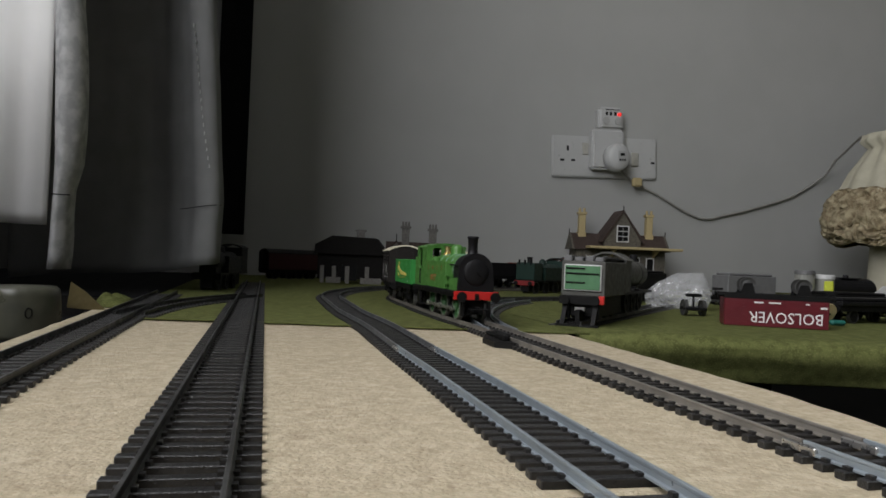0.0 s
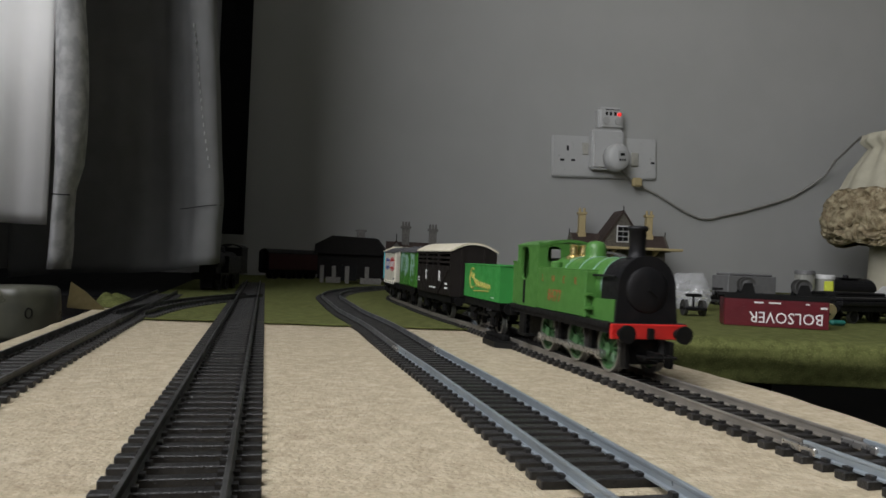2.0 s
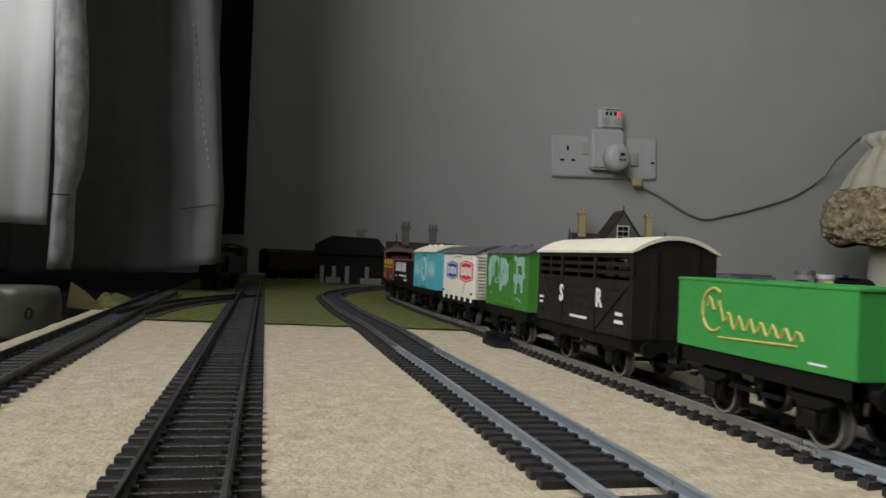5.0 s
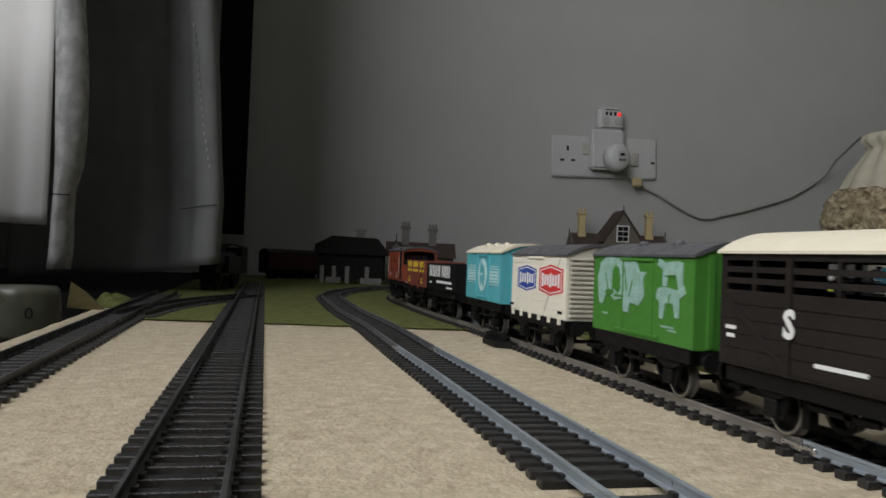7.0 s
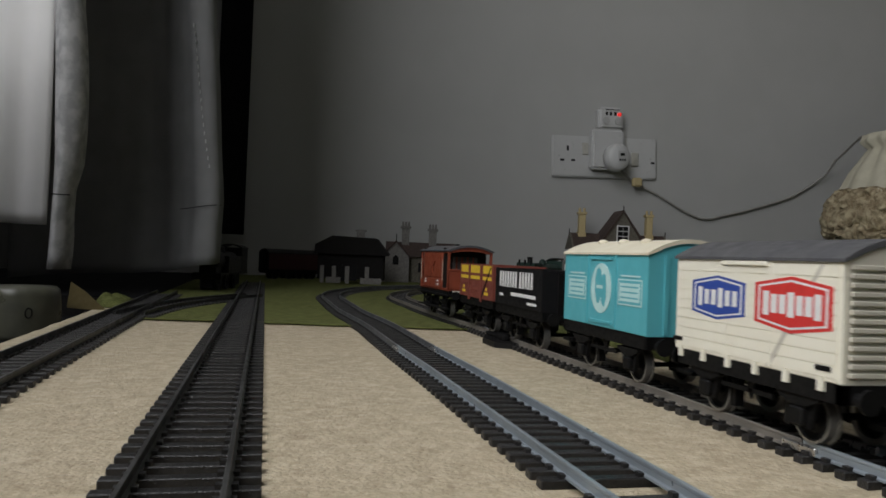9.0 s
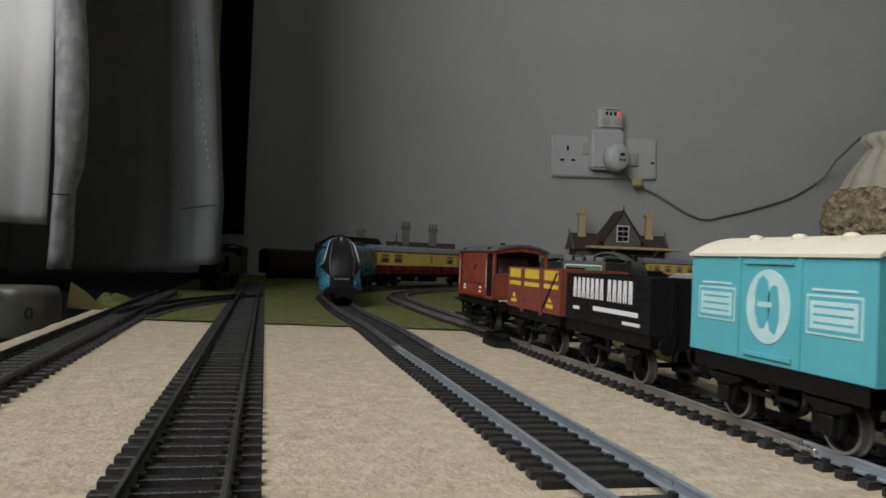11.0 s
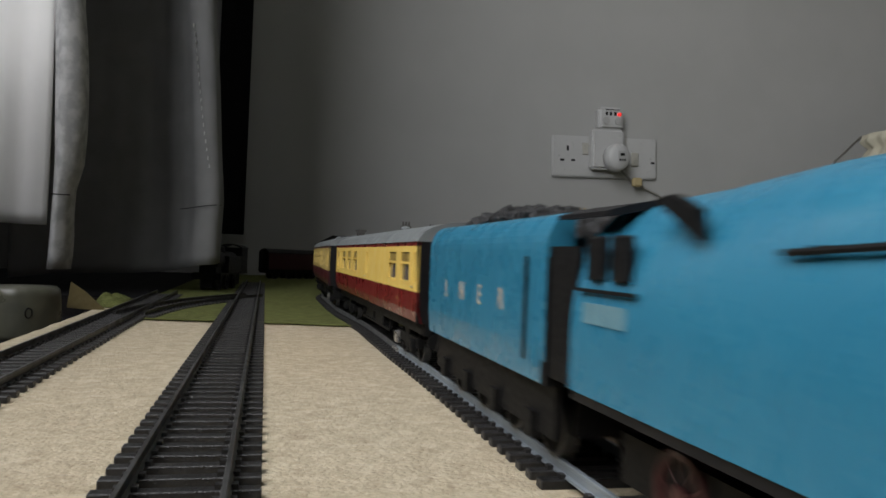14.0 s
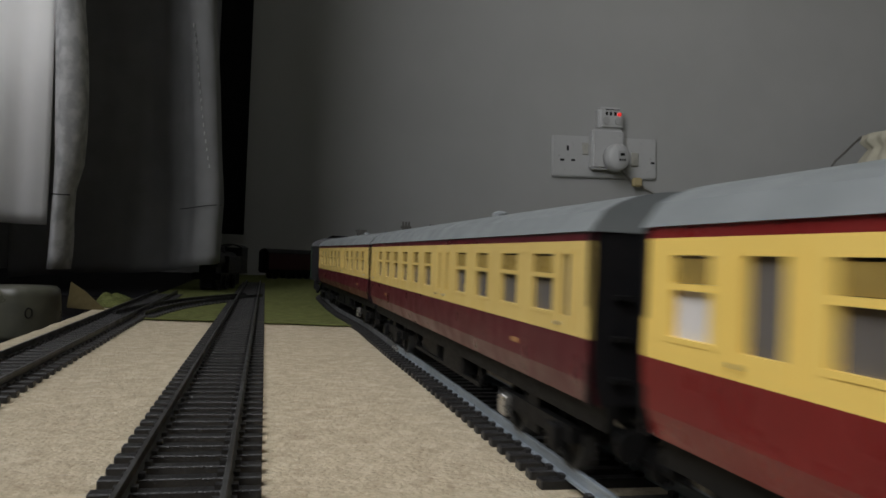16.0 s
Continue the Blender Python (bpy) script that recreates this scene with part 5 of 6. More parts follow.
def carriage(label, plan, body="coach_cream", lower="crimson", side_band="crimson", roof="coach_roof", L=262, stretch=0.94):
    """A long carriage. plan: window spans (y0, y1, kind) with kind w(indow), n(arrow), f(rosted)."""
    t = thing("carriage", label, "model carriage", group="express train")
    w = 17.8
    plan = [tuple(y if y <= 60 else 60 + (y - 60) * stretch for y in span[:2]) + (span[2],) for span in plan]
    z0, zm, zc = 17, 28.2, 46.5
    for sx in (-1, 1):
        a, b = sorted((sx * w, sx * (w - 1.1)))
        prof = [(sx * (w - 1.6), z0), (sx * (w - 0.3), z0 + 4), (sx * w, zm), (sx * (w - 1.1), zm), (sx * (w - 1.4), z0 + 4), (sx * (w - 2.7), z0)]
        part("lower_side", prism(prof, 0, L), lower, t, "glossy lower panel" if "crimson" in lower else "")
        part("waist", B((a, b, 0, L, zm, 31.4)), body, t)
        part("cantrail", B((a, b, 0, L, 42.6, 44.9)), body, t)
        part("eaves_band", B((a, b, 0, L, 44.9, zc)), side_band, t)
        spans = sorted(plan)
        y = 0.0
        for (u, v, k) in spans + [(L, L, "end")]:
            if u - y > 0.05:
                part("side_panel", B((a, b, y, u, 31.3, 42.7)), body, t)
            y = v
        for u, v, k in spans:
            zz = 31.4 if k != "n" else 33.0
            ga, gb = sorted((sx * (w - 0.9), sx * (w - 1.3)))
            part("pane", B((ga, gb, u, v, 31.4, 42.6)), {"f": "inner_white"}.get(k, "glass_dark"), t)
            if k in "wf":
                fa, fb = sorted((sx * (w - 1.0), sx * (w - 0.35)))
                part("ventilator", B((fa, fb, u + 0.5, (u + v) / 2 - 0.25, 39.0, 42.2), (fa, fb, (u + v) / 2 + 0.25, v - 0.5, 39.0, 42.2)), "vent" if "cream" in body else body, t)
                ha, hb = sorted((sx * (w - 1.1), sx * (w + 0.12)))
                part("window_bar", B((ha, hb, u, v, 38.0, 38.9)), body, t)
                part("window_sill", B((ha, hb, u - 0.6, v + 0.6, 31.0, 31.7)), body, t)
            else:
                ha, hb = sorted((sx * (w - 0.2), sx * (w + 0.18)))
                part("door_frame", B((ha, hb, u - 2.2, u - 1.9, 29, 43.5), (ha, hb, v + 1.9, v + 2.2, 29, 43.5)), body, t)
                part("door_handle", B((min(sx * w, sx * (w + 0.7)), max(sx * w, sx * (w + 0.7)), v + 0.4, v + 1.2, 29.6, 30.2)), "steel", t)
    n = 14
    prof = [(w + 0.5 - 2 * (w + 0.5) * k / n, zc + 7.6 * math.sin(math.acos(max(-1, min(1, 1 - 2 * k / n)))) ** 1.1) for k in range(n + 1)]
    part("roof", prism(prof, -0.4, L + 0.4), roof, t, "pale grey curved roof")
    for y in (30, 62, 95, 130, 160, 190, 222):
        part("roof_vent", lathe([(2.4, 0), (2.4, 1.0), (1.2, 1.7)], 10, "z", (-4 if y % 2 else 3, y, zc + 7.1)), roof, t)
    for y in (0, L):
        s = -1 if y == 0 else 1
        ya, yb = sorted((y, y + s * 1.6))
        top = [(x * 0.985, z - 0.3) for x, z in prof]
        part("end_wall", prism([(-w + 0.3, z0)] + [(w - 0.3, z0)] + top, min(y, y - s * 1), max(y, y - s * 1)), "black", t, "black carriage end")
        part("gangway", B((-7.5, 7.5, *sorted((y, y + s * 6)), 15, 46), bevel=0.8), "dark", t, "black gangway bellows")
        for x in (-12, 12):
            part("end_step", B((x - 1.6, x + 1.6, ya, yb, 21, 21.8), (x - 1.6, x + 1.6, ya, yb, 28, 28.8), (x - 1.6, x + 1.6, ya, yb, 35, 35.8)), "dark", t)
    for k in range(9):
        part("partition", B((-16.2, 16.2, 12 + k * 28, 13.2 + k * 28, 18, 44)), "masonry", t)
    part("interior_floor", B((-15.2, 15.2, 1.2, L - 1.2, 17, 24)), "masonry", t)
    part("underframe", B((-12, 12, 2, L - 2, 14, 17)), "dark", t)
    part("solebar", B((-14, -12, 0, L, 12.5, 17)), "dark", t)
    part("solebar", B((12, 14, 0, L, 12.5, 17)), "dark", t)
    for y0, y1, x in ((98, 122, -9), (134, 160, -8), (112, 150, 8)):
        part("equipment_box", B((x - 4, x + 4, y0, y1, 6.5, 14.2), bevel=0.6), "dark", t)
    part("truss_rod", B((-12.6, -11.6, 80, 168, 6.2, 7.2), (-12.6, -11.6, 80, 81.5, 6.2, 13), (-12.6, -11.6, 166.5, 168, 6.2, 13)), "dark", t)
    for yb in (40, L - 44):
        bog = part("bogie", B((-12.6, -10.6, -22, 22, 6, 9.5), (10.6, 12.6, -22, 22, 6, 9.5), (-11, 11, -4, 4, 7, 13), (-12.4, -10.8, -4, 4, 4, 12), (10.8, 12.4, -4, 4, 4, 12), (-11, 11, -22, -20.5, 6, 9), (-11, 11, 20.5, 22, 6, 9)), "dark", t, loc=(0, yb, 0))
        for d in (-16, 16):
            wheel_set(t, yb + d, 6.2, "outer", "dark", tyre_mt="rail_dark", keyed=False)
            for sx in (-1, 1):
                part("axlebox", B((sx * 13.2 - 1.2, sx * 13.2 + 1.2, d - 2.2, d + 2.2, 4, 9), bevel=0.4), "steel" if (sx < 0 and yb == 40 and d > 0) else "dark", bog)
    small_print(t, "faint_gold", [(38, 24.0, 5, 1.0), (215, 24.0, 5, 1.0)], w - 0.2)
    buffers_and_couplings(t, L, 11)
    return t, L


BRAKE = [(2.5, 7, "n"), (15.5, 32.4, "w"), (43, 60, "w"), (123.5, 130, "n"), (166, 182, "w"), (195, 210, "w"), (222.5, 238, "w"), (245, 252, "n"), (259, 268, "f")]
SECOND = [(9, 12.5, "n"), (17, 28, "w"), (38, 49, "w"), (60, 71, "w"), (82, 93, "w"), (103, 106.5, "n"), (113, 116.5, "n"), (128, 139, "w"), (150, 161, "w"), (172, 183, "w"), (194, 205, "w"), (216, 227, "w"), (238, 249, "w"), (259, 262.5, "n")]
EXPRESS = []
for maker, off in ((streamliner, 0), (blue_tender, 220)):
    ob_, len_ = maker()
    EXPRESS.append((ob_, off, len_))
for k, off in enumerate((350, 645, 927, 1209, 1491)):
    if k == 3:
        ob_, len_ = carriage("dark green carriage with a grey roof", SECOND, "coach_green", "coach_green", "coach_green", "roof_grey")
    elif k == 0:
        ob_, len_ = carriage("cream and crimson brake carriage with grey roof", BRAKE, L=275.5, stretch=1.0)
    else:
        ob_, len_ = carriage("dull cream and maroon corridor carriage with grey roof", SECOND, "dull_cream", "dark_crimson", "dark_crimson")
    EXPRESS.append((ob_, off, len_))


# ---- corner of the room: curtains and blind ----
def hanging(name, label, pts, z_low, z_high, mt, folds=0.0, n=60, seed=1, hem=None, thick=1.4, lean=0.0, tuck=0.0, edges=None):
    """A cloth hung along a plan line of (x, y) points, with soft folds and a hem."""
    bm = bmesh.new()
    for _ in range(3):
        # round the corners of the plan line
        cut = [pts[0]]
        for a, b in zip(pts, pts[1:]):
            cut += [(a[0] * 0.75 + b[0] * 0.25, a[1] * 0.75 + b[1] * 0.25), (a[0] * 0.25 + b[0] * 0.75, a[1] * 0.25 + b[1] * 0.75)]
        pts = cut + [pts[-1]]
    r = random.Random(seed)
    ph = [r.uniform(0, 6.28) for _ in range(4)]
    cum = [0.0]
    for a, b in zip(pts, pts[1:]):
        cum.append(cum[-1] + math.hypot(b[0] - a[0], b[1] - a[1]))
    rows_ = 40
    front, back = [], []
    for i in range(n + 1):
        d = cum[-1] * i / n
        k = max(j for j in range(len(pts) - 1) if cum[j] <= d + 1e-6)
        f = (d - cum[k]) / (cum[k + 1] - cum[k])
        x, y = pts[k][0] + (pts[k + 1][0] - pts[k][0]) * f, pts[k][1] + (pts[k + 1][1] - pts[k][1]) * f
        tx, ty = pts[k + 1][0] - pts[k][0], pts[k + 1][1] - pts[k][1]
        tl = math.hypot(tx, ty)
        nx, ny = ty / tl, -tx / tl
        colf, colb = [], []
        for j in range(rows_ + 1):
            zl = z_low + (hem(i / n) if hem else 0)
            z = zl + (z_high - zl) * (j / rows_) ** 1.3
            o = folds * (math.sin(d * 0.11 + ph[0] + 0.002 * z) + 0.5 * math.sin(d * 0.27 + ph[1] - 0.004 * z)) + folds * 0.9 * noise.noise((d * 0.03, z * 0.012, seed))
            sway = lean * noise.noise((z * 0.008, seed, 0))
            p = Vector((x + nx * o + sway, y + ny * o, z))
            if edges:
                # the side edges wander in and out down the cloth
                xl, xr = np.interp(z, edges[0], edges[1]), np.interp(z, edges[0], edges[2])
                p.x = xl + (p.x - pts[0][0]) / (pts[-1][0] - pts[0][0]) * (xr - xl)
            back_by = tuck * max(0.0, (190 - z) / 160) ** 1.5
            p.x *= 1 + back_by / 660
            p.y += back_by
            colf.append(bm.verts.new(p))
            colb.append(bm.verts.new(p + Vector((-nx * thick, -ny * thick, 0))))
        front.append(colf)
        back.append(colb)
    for i in range(n):
        for j in range(rows_):
            bm.faces.new((front[i][j], front[i + 1][j], front[i + 1][j + 1], front[i][j + 1]))
            bm.faces.new((back[i][j], back[i][j + 1], back[i + 1][j + 1], back[i + 1][j]))
        bm.faces.new((front[i][0], back[i][0], back[i + 1][0], front[i + 1][0]))
        bm.faces.new((front[i][rows_], front[i + 1][rows_], back[i + 1][rows_], back[i][rows_]))
    for i in (0, n):
        for j in range(rows_):
            bm.faces.new((front[i][j], front[i][j + 1], back[i][j + 1], back[i][j]))
    ob = part(name, bm, mt, smooth=True)
    return tagged(ob, label, name.replace("_", " "), group="curtains")


hanging("curtain", "pale grey lined curtain hanging beside the window", [(-345, 705), (-255, 672), (-205, 660), (-168, 655)], 63, 1300, "lining", 2.5, 40, 2, hem=lambda u: 3 * math.sin(u * 5), tuck=65)
edge = hanging("curtain", "white-lined curtain edge in a shaded grey, turned towards the room", [(-172, 645), (-160, 634), (-144, 640), (-138, 658)], 24, 1300, "strip", 1.2, 30, 5, tuck=30,
                edges=((24, 42, 81, 85, 90, 111, 146, 190, 235, 1300), (-165, -164, -163, -162.8, -162.5, -162.5, -164, -165.5, -167.5, -172), (-149.5, -147.5, -149, -148.5, -147.5, -142, -140.5, -142, -146.5, -149)))
part("hem_seam", B((-162, -149, 641.0, 642.5, 82.4, 83.2)), "black_cloth_and_shade", edge, "dark hem seam")
grey = hanging("curtain", "long grey curtain with a stitched side hem", [(-260, 880), (-190, 870), (-140, 868), (-104, 856), (-84, 822), (-72, 802), (-58, 796), (-48, 806), (-48, 830)], 26, 1300, "curtain", 0.9, 110, 8, hem=lambda u: 24 * u - 19 + 1.5 * math.sin(u * 9), lean=4.0, edges=((30, 97, 239, 295, 1300), (-260, -260, -262, -264, -275), (-45, -44, -55, -60, -75)))
for k in range(18):
    z = 126 + k * 8.2
    x = float(np.interp(z, (125, 164, 208, 258, 272), (-58, -65, -71, -77, -80.4)))
    part("stitch", B((x - 0.28, x + 0.28, 795.5, 800.5, z, z + 3.4)), "white_mark", grey)
part("hem_seam", tube([(-86, 818, 84.5), (-78, 805, 85), (-68, 797.5, 86.5), (-60, 795.5, 88), (-50, 799, 89.5), (-46, 808, 90)], 0.45, 6), "black_cloth_and_shade", grey, "dark hem seam")
blind = hanging("blackout_blind", "narrow black blackout cloth hanging in the corner", [(-92, 1392), (-60, 1386), (-38, 1384)], 72, 1300, "black_cloth_and_shade", 1.0, 20, 4)

part("hem_bar", B((-90, -39, 1388, 1394, 73, 79), bevel=1), "black_cloth_and_shade", blind)


# ---- wall fittings ----
WALL_TURN = radians(2.0)


def on_wall(x, z):
    """A place on the face of the north wall."""
    return (x, 1440 + math.tan(WALL_TURN) * x, z)


def socket():
    t = thing("wall_socket", "white triple mains socket on the wall", "wall socket", loc=on_wall(671, 265))
    t.rotation_euler = (0, radians(-2.0), WALL_TURN)
    part("faceplate", B((-117, 117, -9, 0, -42, 42), bevel=2.5, seg=2), "white_plastic", t)
    for x in (-84, 96):
        for dx, dz, a, b in ((0, 16, 3.5, 8), (-12, -8, 7, 3.5), (12, -8, 7, 3.5)):
            if x < 0 or dx > 0 and dz < 0:
                part("pin_hole", B((x + dx - a / 1.6, x + dx + a / 1.6, -9.6, -8.5, dz - b / 1.6, dz + b / 1.6)), "dark", t)
    for x in (-44, 66):
        part("rocker_switch", B((x - 8, x + 8, -12.5, -8, 4, 28) if x < 0 else (x - 8, x + 8, -12.5, -8, -16, 12), bevel=1.0), "switch", t)
    for x in (-103, 103):
        part("screw", C(2.2, (x, -9, 0), (x, -10, 0), 10), "grey_plastic", t)
    return t


socket()


def plug_adaptor():
    t = thing("plug_adaptor", "white plug-in adaptor with a glowing red light", "plug adaptor", loc=on_wall(675, 262))
    t.rotation_euler = (0, radians(-2.0), WALL_TURN)
    part("body", B((-45, 27, -34, -9.5, -24, 58), bevel=5, seg=3), "white_plastic", t)
    part("head", B((-31, 25, -35, -9.5, 55, 103), bevel=7, seg=3), "white_plastic", t)
    for x in (-17, 10):
        part("dial", C(7.5, (x, -34, 74), (x, -38, 74), 20), "grey_plastic", t)
    for x in (-15, -6, 4):
        part("slot", B((x - 2.2, x + 2.2, -36, -33.5, 85, 92)), "dark", t)
    part("caption_bar", B((-17, 14, -35.6, -33.8, 96, 97.4)), "dark", t)
    part("indicator", B((9, 17, -37.0, -34, 84.5, 91), bevel=1), "led", t, "glowing red indicator light")
    return t


plug_adaptor()
pl = thing("mains_plug", "round white mains plug with a cable", "mains plug", loc=on_wall(677, 261))
pl.rotation_euler = (0, radians(-2.0), WALL_TURN)
bm = lathe([(25, -34.5), (25.5, -44), (24, -56), (20, -60), (2, -61)], 36, "y")
for v in bm.verts:
    v.co.z *= 1.12
part("body", bm, "white_plastic", pl, smooth=True)
part("label_patch", B((-4, 13, -62.0, -59.2, -10, 12)), "grey_plastic", pl)
part("label_mark", B((0, 9, -62.8, -61.0, 2, 7)), "dark", pl)
for k in range(3):
    part("label_mark", B((-2 + k * 5, 1 + k * 5, -62.8, -61.0, -8, -4)), "dark", pl)

cb = tagged(part("lamp_cable", tube([(on_wall(x, z)[0], on_wall(x, z)[1] - (22 if k < 2 else 6 + (0, 12, 45, 100, 180, 230)[max(0, k - 15)]), z) for k, (x, z) in enumerate(
    [(700, 240), (712, 231), (738, 217), (765, 207), (792, 197), (820, 184), (848, 170), (872, 160), (897, 152), (925, 152), (960, 162), (1001, 171), (1044, 184), (1087, 197), (1130, 213), (1174, 238), (1206, 266), (1200, 291), (1186, 311), (1143, 320), (1115, 314)])], 2.6, 8), "cable", smooth=True),
    "thin cream lamp cable sagging along the wall", "cable")
tagged(part("cable_tie", B((728, 748, 1436, 1450, 208, 226), bevel=3), "stone_buff"), "buff tape tag on the lamp cable", "cable tag")


def ruffled_lamp():
    t = thing("table_lamp", "cream table lamp with a gathered frilled cloth shade", "table lamp", loc=(1165, 1222, 0))
    n = 72
    bm = bmesh.new()
    rings = []
    prof = [(46, 318), (60, 314), (64, 300), (50, 288), (62, 270), (82, 240), (98, 205), (108, 175), (112, 150)]
    for r, z in prof:
        rings.append([bm.verts.new((r * (1 + 0.05 * math.sin(k * 2 * math.pi * 12 / n + z * 0.01) + 0.03 * noise.noise((k * 0.5, z * 0.02, 0))) * math.cos(2 * math.pi * k / n),
                                    r * (1 + 0.05 * math.sin(k * 2 * math.pi * 12 / n + z * 0.01)) * math.sin(2 * math.pi * k / n), z)) for k in range(n)])
    for a, b in zip(rings, rings[1:]):
        for k in range(n):
            bm.faces.new((a[k], a[(k + 1) % n], b[(k + 1) % n], b[k]))
    bm.faces.new(rings[0])
    part("shade", bm, "cloth_cream", t, "gathered cream satin shade", smooth=True)
    # frill: gathered layers of crumpled lace with sharp folds
    for row, (r0, z0, h, puff) in enumerate(((96, 206, 30, 13), (102, 194, 40, 17), (106, 176, 44, 18), (104, 156, 42, 17), (94, 138, 36, 14))):
        bm = bmesh.new()
        m, steps, rings_ = 420, 28, []
        for i in range(steps + 1):
            f = i / steps
            ring = []
            for k in range(m):
                a = 2 * math.pi * k / m
                d = Vector((math.cos(a), math.sin(a), 0))
                big = noise.noise(d * 3 + Vector((0, 0, row * 7.3)))
                warp = noise.noise(d * 4 + Vector((3, 0, row + f * 1.5)))
                fold = 1 - 2.4 * abs(noise.noise(d * 9 + Vector((0, 0, row * 5 + f * 4 + warp))))
                crease = 1 - 2.4 * abs(noise.noise(d * 26 + Vector((0, 7, row * 3 + f * 7 + 2 * warp))))
                rr = r0 + puff * (0.75 + 0.35 * big) * math.sin(f * math.pi * 0.95) + 12 * fold * (0.4 + 0.6 * f) + 5 * crease
                ring.append(bm.verts.new((rr * d.x, rr * d.y, z0 - h * (1 - math.cos(f * math.pi)) / 2 + 7 * big + 5 * warp)))
            rings_.append(ring)
        for u, v in zip(rings_, rings_[1:]):
            for k in range(m):
                bm.faces.new((u[k], u[(k + 1) % m], v[(k + 1) % m], v[k]))
        part("frill", bm, "cloth_lace", t, "tan lace frill", smooth=True)
    part("stem", lathe([(62, 1.5), (62, 8), (52, 14), (46, 40), (44, 95), (40, 130), (20, 150), (14, 296)], 28, "z"), "cloth_cream", t, "cream lamp base", smooth=True)
    return t


ruffled_lamp()


# ---- model buildings ----
def station_house():
    t = thing("station_house", "card model stone station house with buff chimneys", "model building", loc=(672, 1388, 1.5), rz=-9)
    part("wall", B((-88, 88, -26, 26, 0, 74)), "masonry", t)
    part("roof", prism([(-34, 72), (34, 72), (0, 104)], -92, 92, "x"), "slate", t)
    for s in (-1, 1):
        part("roof_end", prism([(-34, 72), (34, 72), (0, 104)], s * 92, s * 96, "x"), "masonry", t)
    # front gable
    part("gable", prism([(-36, 72), (36, 72), (36, 92), (0, 146), (-36, 92)], -34, -28), "masonry", t)
    part("gable_body", prism([(-34, 72), (34, 72), (34, 92), (0, 142), (-34, 92)], -28, 26), "masonry", t)
    for s in (-1, 1):
        part("gable_roof", prism([(0, 150), (0, 146), (s * 40, 86), (s * 44, 88)], -38, 28), "slate", t)
    part("finial", C(1.0, (0, -36, 146), (0, -36, 158), 6), "dark_card", t)
    for x in (-96, 96):
        part("finial", C(0.9, (x, 0, 100), (x, 0, 112), 6), "dark_card", t)
    part("window_frame", B((-12, 12, -36.2, -34, 88, 120)), "white_mark", t)
    for i in range(2):
        for j in range(3):
            part("window_pane", B((-10 + i * 10.4, -0.6 + i * 10.4, -37, -36, 90 + j * 9.8, 98.4 + j * 9.8)), "dark", t)
    part("canopy", B((-70, 110, -62, -24, 74, 79), bevel=1), "stone_buff", t, "buff platform canopy")
    part("canopy_bracket", prism([(-26, 60), (-26, 74), (-58, 74)], 62, 66, "x"), "stone_buff", t)
    part("canopy_bracket", prism([(-26, 60), (-26, 74), (-58, 74)], -20, -16, "x"), "stone_buff", t)
    for x in (-72, 62):
        bm = B((x - 8, x + 8, -8, 8, 92, 106), (x - 6.5, x + 6.5, -6.5, 6.5, 106, 140), (x - 8.5, x + 8.5, -8.5, 8.5, 140, 145), bevel=0.8)
        part("chimney", bm, "stone_buff", t, "tall buff chimney stack")
        for dx in (-4.5, 4.5):
            part("chimney_pot", C(2.8, (x + dx, 0, 145), (x + dx, 0, 153), 10, 2.2), "stone_buff", t)
    for x in (-60, -34, 30, 58):
        part("window_frame", B((x - 8, x + 8, -27.2, -25.8, 34, 60)), "white_mark", t)
        part("window_pane", B((x - 6, x + 6, -28, -27, 36, 58)), "dark", t)
    part("door", B((-8, 8, -27.5, -25.8, 0, 44)), "dark_card", t)
    return t


station_house()


def goods_shed():
    t = thing("goods_shed", "dark model shed with pale posts and a hipped roof", "model building", loc=(132, 1192, 1.0), rz=-12)
    part("wall", B((-50, 50, -24, 26, 6, 48)), "dark_card", t)
    part("roof", prism([(-55, 44), (55, 44), (58, 46), (38, 70), (-28, 72), (-54, 58)], -30, 30), "dark_card", t)
    for x in (-42, -24, -4, 26):
        part("post", B((x - 3, x + 3, -30, -25, 0, 26)), "stone_grey", t)
    for x0, x1 in ((-36, -14), (16, 48)):
        part("low_wall", B((x0, x1, -29, -26, 0, 9)), "stone_grey", t)
    part("doorway", B((-14, 10, -25.4, -24, 4, 28)), "dark", t)
    part("chimney", B((6, 18, -6, 6, 66, 80), (4, 20, -8, 8, 80, 83)), "stone_grey", t)
    return t


goods_shed()


